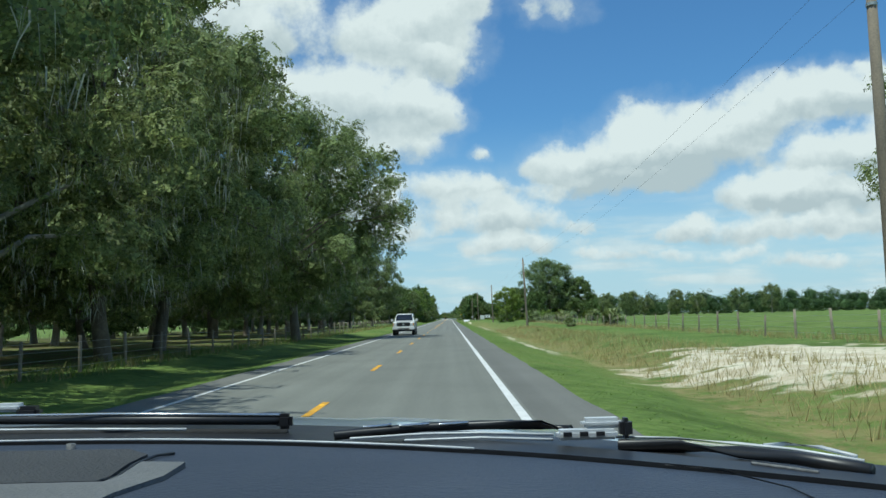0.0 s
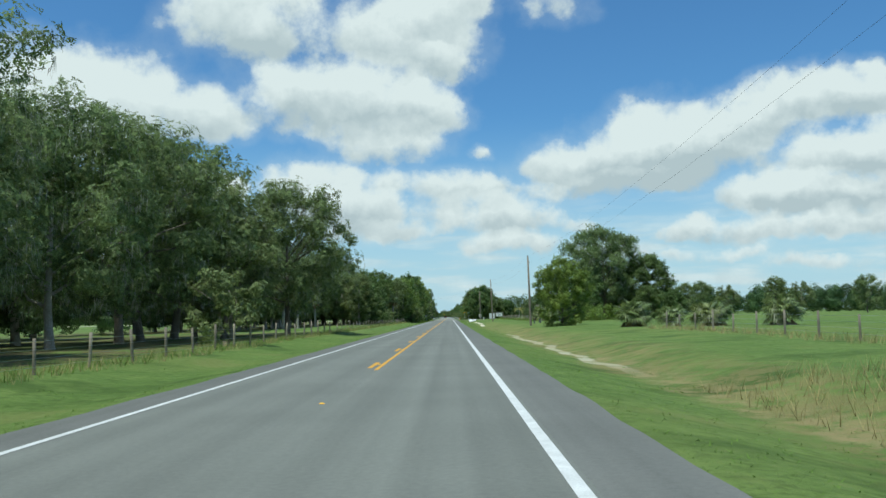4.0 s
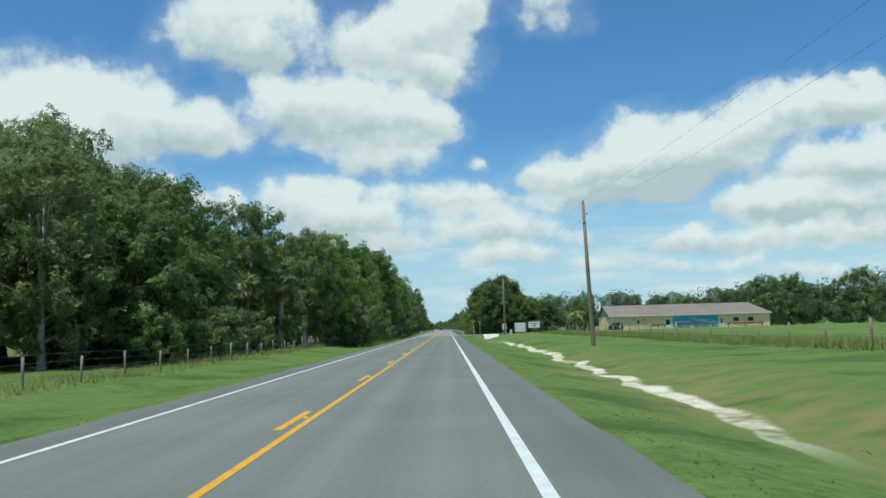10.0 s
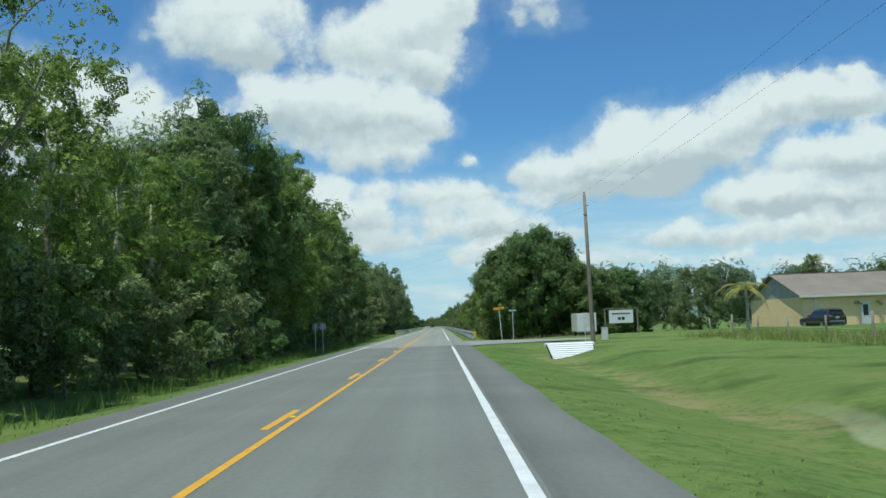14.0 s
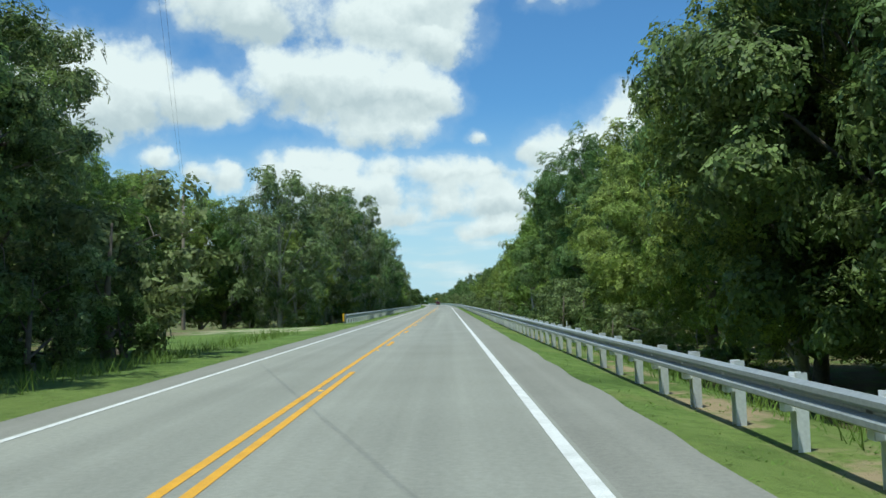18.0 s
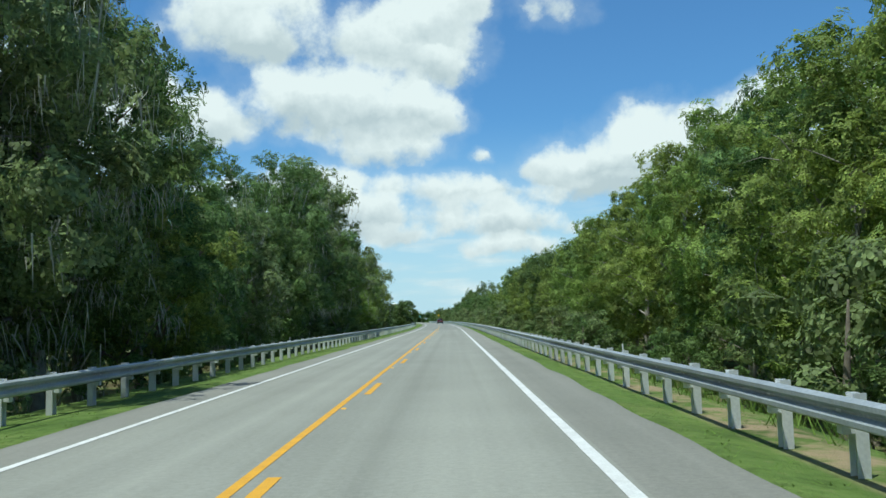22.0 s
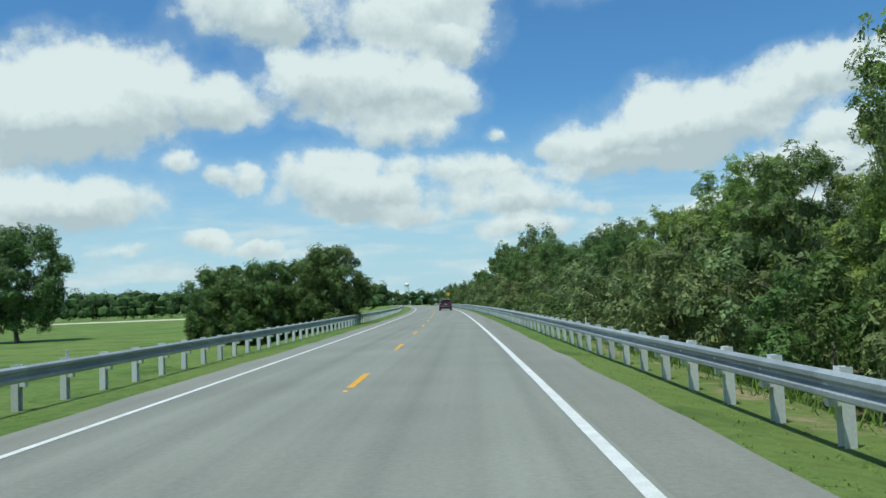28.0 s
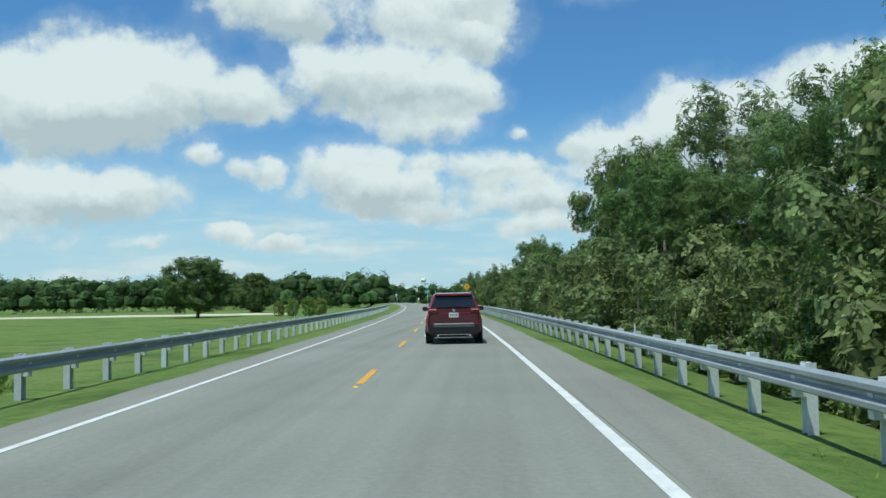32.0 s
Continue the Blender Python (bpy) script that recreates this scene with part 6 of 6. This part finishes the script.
def build_hall():
    x0, x1, y0, dep, hw = 36.0, 69.0, 420.0, 13.0, 2.75
    b = empty("long_building", x0, y0, 0.05, label="long low tan building with a brown roof and a blue mural", category="building")
    w, d = x1 - x0, dep
    part("front_wall", box_bm(w, 0.25, hw, (w / 2, 0.125, hw / 2), 0.01), M_STUCCO, b)
    part("back_wall", box_bm(w, 0.25, hw, (w / 2, d - 0.125, hw / 2), 0.01), M_STUCCO, b)
    for x in (0.125, w - 0.125):
        part("end_wall", box_bm(0.25, d - 0.5, hw, (x, d / 2, hw / 2), 0.01), M_STUCCO, b)
    o, rz0, rz1 = 0.38, hw - 0.02, hw + 2.3
    # gable towards the road, hip at the far end
    v = [(-o, -o, rz0), (w + o, -o, rz0), (w + o, d + o, rz0), (-o, d + o, rz0), (-o, d / 2, rz1), (w - 2.2, d / 2, rz1)]
    v += [(p[0], p[1], p[2] + 0.14) for p in v]
    f = [(6, 7, 11, 10), (8, 9, 10, 11), (7, 8, 11), (0, 4, 5, 1), (2, 5, 4, 3), (1, 5, 2), (0, 1, 7, 6), (1, 2, 8, 7), (2, 3, 9, 8), (0, 6, 10, 4), (4, 10, 9, 3)]
    gb = bmesh.new()
    gv = [gb.verts.new(p) for p in ((0.0, 0, hw), (0.0, d, hw), (0.0, d / 2, rz1 - 0.1), (0.25, 0, hw), (0.25, d, hw), (0.25, d / 2, rz1 - 0.1))]
    for q in ((0, 2, 1), (3, 4, 5), (0, 3, 5, 2), (1, 2, 5, 4), (0, 1, 4, 3)):
        gb.faces.new([gv[i] for i in q])
    part("gable", gb, M_GABLE, b, "grey gable boards")
    roof = mesh_ob("roof", v, f, M_SHINGLE, b, "weathered brown shingle roof")
    part("fascia", box_bm(w + 2 * o + 0.02, 0.04, 0.20, (w / 2, -o - 0.022, rz0 + 0.06)), M_FASCIA, roof)
    part("ridge_cap", box_bm(w - 2.2 + o, 0.3, 0.08, ((w - 2.2 - o) / 2, d / 2, rz1 + 0.15), 0.02), M_SHINGLE, roof)
    mural = part("mural", box_bm(9.4, 0.02, 2.3, (17.6, -0.012, 1.35)), M_MURAL, b, "painted blue sea mural")
    for dx, wd, hh, zz in ((-2.6, 3.2, 0.35, 1.35), (1.2, 2.4, 0.5, 1.55), (3.2, 2.6, 0.4, 1.2), (-0.4, 1.6, 0.25, 1.9)):
        bm = bmesh.new()
        bmesh.ops.create_icosphere(bm, subdivisions=2, radius=0.5)
        bmesh.ops.scale(bm, vec=(wd, 0.02, hh), verts=bm.verts)
        bmesh.ops.translate(bm, vec=(17.6 + dx, -0.024, zz), verts=bm.verts)
        part("painted_wave", bm, M_MURAL2, mural)
    for x, wd in ((11.9, 1.7), (5.8, 0.95), (23.0, 0.7)):
        dr = part("door", box_bm(wd, 0.05, 2.1, (x, -0.03, 1.06), 0.008), M_FASCIA, b, "white door")
        part("door_glass", box_bm(wd * 0.5, 0.02, 1.0, (x, -0.062, 1.35), 0.005), M_WINDOW, dr)
        part("door_handle", box_bm(0.04, 0.05, 0.14, (x + wd * 0.36, -0.075, 1.0), 0.008), M_CHROME, dr)
    for x in (26.0, 29.0):
        wn = part("window", box_bm(1.3, 0.05, 1.0, (x, -0.028, 1.6), 0.008), M_FASCIA, b)
        part("pane", box_bm(1.12, 0.02, 0.82, (x, -0.058, 1.6)), M_WINDOW, wn)
    for x in (1.2,):
        part("column", box_bm(0.25, 0.06, hw, (x, -0.035, hw / 2), 0.01), M_FASCIA, b)
    for x in (4.9, 6.9):      # hanging baskets beside the entrance
        rr = np.random.default_rng(int(x * 10))
        crown_mesh("hanging_plant", [((x, -0.45, 1.95), 0.28)], 160, 0.12, M_LEAF_OAK, b, rr, 0.14)
    for x, ln in ((9.6, 3.0), (17.4, 7.5), (27.4, 7.6)):
        bench = empty("bench", x0 + x, y0 - 1.4, ground_z(x0 + x, y0 - 1.4), label="long brown wooden bench by the wall", category="bench", group="benches")
        part("seat", box_bm(ln, 0.4, 0.06, (0, 0, 0.45), 0.01), M_BENCH, bench)
        part("backrest", box_bm(ln, 0.05, 0.3, (0, 0.2, 0.75), 0.01), M_BENCH, bench)
        for s in (-0.45, 0.0, 0.45):
            part("leg", box_bm(0.08, 0.42, 0.78, (s * ln, 0.03, 0.36), 0.01), M_BENCH, bench)


build_hall()

# drooping palm and weeds by the building's end
pt = build_palm(141, 8.5, 34, "palm_tree", "tall cabbage palm behind the building", dry=6)
plant(pt, 46, 440, 1.0)
for x, y, s in ((35, 448, 0.6), (58, 446, 0.6), (76, 440, 0.85), (84, 448, 0.9), (66, 450, 0.6), (95, 436, 0.9)):
    plant(OAKLO[0], x, y, s)


# ================= signs, markers and small things =================
def post_sign(name, x, y, h, label, category="sign"):
    r = empty(name, x, y, ground_z(x, y), label=label, category=category)
    part("post", box_bm(0.05, 0.04, h + 0.4, (0, 0, h / 2 - 0.2), 0.006), M_POST, r, "grey metal post")
    return r


def lettering(text, size, m, material, parent, name="lettering"):
    cu = bpy.data.curves.new(name, "FONT")
    cu.body, cu.size, cu.extrude, cu.align_x, cu.align_y = text, size, 0.002, "CENTER", "CENTER"
    tmp = bpy.data.objects.new("tmp", cu)
    me = bpy.data.meshes.new_from_object(tmp)
    bpy.data.objects.remove(tmp)
    me.materials.clear()
    me.materials.append(material)
    ob = new(name, me)
    ob.parent = parent
    ob.matrix_basis = m
    return ob


s1 = post_sign("street_sign", 7.0, 413.5, 2.75, "yellow dead-end street sign on a leaning post")
s1.matrix_basis = pose(7.65, 413.5, ground_z(7.6, 413.5), 0, -4, 0)
p1 = part("sign_plate", box_bm(0.92, 0.015, 0.19, (0, -0.03, 2.72), 0.004), M_YSIGN, s1, "yellow plate with black letters")
lettering("NO OUTLET", 0.135, pose(0, -0.041, 2.72, 90, 0, 0), M_BLACK, p1)
s2 = post_sign("street_sign", 9.0, 418, 2.6, "green street-name sign on a grey post")
p2_ = part("sign_plate", box_bm(0.75, 0.015, 0.19, (0, -0.03, 2.6), 0.004), M_GREEN, s2, "green plate with white writing")
bars(p2_, 6, 0.06, 0.08, -0.26, -0.041, 2.6, 0.104, M_REFLECT)
for dx in (0.0, 0.55):
    s3 = post_sign("sign_post", -6.3 - dx, 405, 2.3, "grey sign post seen from behind", "sign post")
    part("sign_back", box_bm(0.45, 0.012, 0.45, (0, 0.03, 2.05), 0.004), M_STEEL, s3)
bd = empty("billboard", 21.3, 430, -0.1, label="white notice board with faded writing under the trees", category="sign")
part("board", box_bm(2.5, 0.08, 1.35, (0, 0, 1.75), 0.01), M_REFLECT, bd)
bars(bd, 9, 0.16, 0.16, -0.85, -0.045, 2.05, 0.21, M_BLACK)
bars(bd, 2, 0.30, 0.30, -0.2, -0.045, 1.55, 0.4, M_BLACK)
part("beam", box_bm(3.6, 0.12, 0.10, (0, 0, 2.6), 0.01), M_FENCE, bd)
for x in (-1.7, 1.7):
    part("leg", box_bm(0.12, 0.12, 2.9, (x, 0, 1.2), 0.01), M_FENCE, bd)
bx = empty("utility_box", 14.1, 402.0, ground_z(14.1, 402.0), label="white utility box in the grass beside the pole", category="utility box")
part("cabinet", box_bm(0.42, 0.35, 0.85, (0, 0, 0.42), 0.02), M_FASCIA, bx)
part("lid", box_bm(0.46, 0.39, 0.06, (0, 0, 0.86), 0.01), M_FASCIA, bx)
nb = empty("notice", 12.85, 401.0, ground_z(12.85, 401.0), label="pale notice board fixed beside the pole", category="sign")
part("panel", box_bm(0.8, 0.03, 1.0, (0, 0, 1.5), 0.008), M_FASCIA, nb)
for x in (-0.3, 0.3):
    part("leg", box_bm(0.05, 0.05, 1.6, (x, 0.03, 0.7)), M_POST, nb)
vn = empty("box_trailer", 19.0, 437.5, -0.4, label="white box trailer parked under the dense oaks", category="trailer")
part("body", box_bm(2.2, 4.2, 2.1, (0, 2.1, 1.55), 0.05), M_FASCIA, vn)
part("rear_frame", box_bm(2.24, 0.06, 0.12, (0, -0.03, 0.5), 0.01), M_STEEL, vn)
for s in (-1, 1):
    part("rear_door", box_bm(1.02, 0.03, 1.9, (s * 0.53, -0.018, 1.55), 0.008), M_REFLECT, vn)
    wheel(s * 1.0, 2.4, 0.34, 0.22, vn)
# sloped concrete culvert end with bars across the ditch
cu_ = empty("culvert_end", 9.8, 389.5, -0.42, label="white concrete culvert end with slatted slope in the ditch", category="culvert")
# closed apron, coloured near black to paint the shade between the slats
slab("apron", [(-1.15, -0.75, -0.50), (1.15, -0.75, -0.50), (1.35, 0.85, 0.50), (-1.35, 0.85, 0.50)], 0.10, M_TYRE, cu_, "dark apron painted as the shade between the slats")
part("headwall", box_bm(2.9, 0.34, 0.20, (0, 1.0, 0.55), 0.03), M_WHITE, cu_, "white painted headwall")
for i in range(9):
    y0, z0, w = -0.72 + i * 0.175, -0.36 + i * 0.1095, 1.12 + 0.025 * i
    slab("slat", [(-w, y0, z0), (w, y0, z0), (w, y0 + 0.095, z0 + 0.085), (-w, y0 + 0.095, z0 + 0.085)], 0.04, M_WHITE, cu_)
# far things where the road bends
wsg = post_sign("warning_sign", -3.6, 906, 3.4, "yellow diamond warning sign beyond the guardrail")
bm = box_bm(0.76, 0.02, 0.76, (0, 0, 0), 0.004)
bmesh.ops.rotate(bm, cent=(0, 0, 0), matrix=Matrix.Rotation(math.pi / 4, 3, "Y"), verts=bm.verts)
bmesh.ops.translate(bm, vec=(0, -0.035, 3.35), verts=bm.verts)
wpl = part("sign_plate", bm, M_YSIGN, wsg, "yellow diamond plate")
part("arrow", box_bm(0.07, 0.006, 0.42, (0.05, -0.049, 3.32)), M_BLACK, wpl, "black curve arrow")
part("arrow", box_bm(0.22, 0.006, 0.07, (-0.04, -0.049, 3.5)), M_BLACK, wpl)
gsg = post_sign("guide_sign", -14.2, 974, 3.4, "green guide sign beside the far bend")
part("sign_plate", box_bm(1.2, 0.03, 0.95, (0, -0.04, 3.15), 0.01), M_GREEN, gsg, "green plate")
bars(gsg, 4, 0.16, 0.16, -0.36, -0.06, 3.3, 0.24, M_REFLECT)
bars(gsg, 3, 0.16, 0.16, -0.30, -0.06, 3.0, 0.28, M_REFLECT)
wt = empty("water_tower", -114, 2300, -1.6, label="distant white water tower above the woods", category="water tower")
bm = bmesh.new()
bmesh.ops.create_uvsphere(bm, u_segments=20, v_segments=10, radius=5.2)
bmesh.ops.scale(bm, vec=(1, 1, 0.72), verts=bm.verts)
bmesh.ops.translate(bm, vec=(0, 0, 36), verts=bm.verts)
part("tank", bm, M_WHITE, wt, smooth=True)
for a in range(6):
    part("leg", cyl_bm(0.3, 0.3, 34, (4.0 * math.cos(a * 1.047), 4.0 * math.sin(a * 1.047), 17), 8), M_REFLECT, wt)


tv, tf = [], []
for i in range(60):
    x = -48 - 6.0 * i
    y = 985 + 4.0 * math.sin(i * 0.13)
    k = len(tv)
    tv += [(x, y - 2.2, ground_z(x, y) - 0.2), (x, y - 1.8, ground_z(x, y) + 0.32), (x, y + 1.8, ground_z(x, y) + 0.36), (x, y + 2.2, ground_z(x, y) - 0.2)]
    if i:
        tf += [(k - 4 + j, k + j, k + j + 1, k - 3 + j) for j in range(3)]
tagged(mesh_ob("farm_track", tv, tf, M_SAND), "pale sandy track across the far pasture", "track", kind="structure")


# ================= grass =================
def tufts(name, areas, material, label, seed, hmin, hmax, wid=0.012, lean=0.5):
    rng = np.random.default_rng(seed)
    v, f = [], []
    for y0, y1, u0, u1, n in areas:
        for _ in range(n):
            y, u = rng.uniform(y0, y1), rng.uniform(u0, u1)
            x = road_x(y) + u
            z = ground_z(x, y)
            for _k in range(3):
                a, h = rng.uniform(0, 6.28), rng.uniform(hmin, hmax)
                dx, dy = math.cos(a), math.sin(a)
                ox, oy = rng.normal(0, 0.06), rng.normal(0, 0.06)
                b = len(v)
                w = wid * rng.uniform(1, 3)
                v += [(x + ox - dy * w, y + oy + dx * w, z - 0.02), (x + ox + dy * w, y + oy - dx * w, z - 0.02), (x + ox + dx * h * lean, y + oy + dy * h * lean, z + h)]
                f.append((b, b + 1, b + 2))
    tagged(mesh_ob(name, v, f, material), label, "grass", kind="stuff")


tufts("grass", [(-5, 425, 4.4, 9.6, 16000), (425, 790, 4.4, 7.0, 12000), (-5, 500, -8.5, -4.0, 16000), (500, 790, -7.5, -4.0, 9000)],
      M_GRASS, "green grass blades along the verges", 5, 0.015, 0.035, 0.006, 4.0)
tufts("tall_grass", [(0, 170, 18.2, 20.5, 3000), (262, 400, 18.8, 24.5, 6500), (-5, 330, -11.8, -9.4, 3500), (0, 120, 8.5, 13.5, 4000), (425, 450, 9, 18, 1500)],
      M_DRYGRASS, "tall straw-coloured grass along ditch and fences", 6, 0.15, 0.55, 0.004, 0.7)
tufts("weeds", [(262, 400, 18.4, 24.5, 7000), (-5, 330, -11.5, -9.5, 2500), (334, 486, -7.4, -6.0, 2200), (445, 790, 6.4, 8.5, 3500)],
      M_GRASS, "tall green weeds along the fences", 7, 0.15, 0.6, 0.006, 0.7)
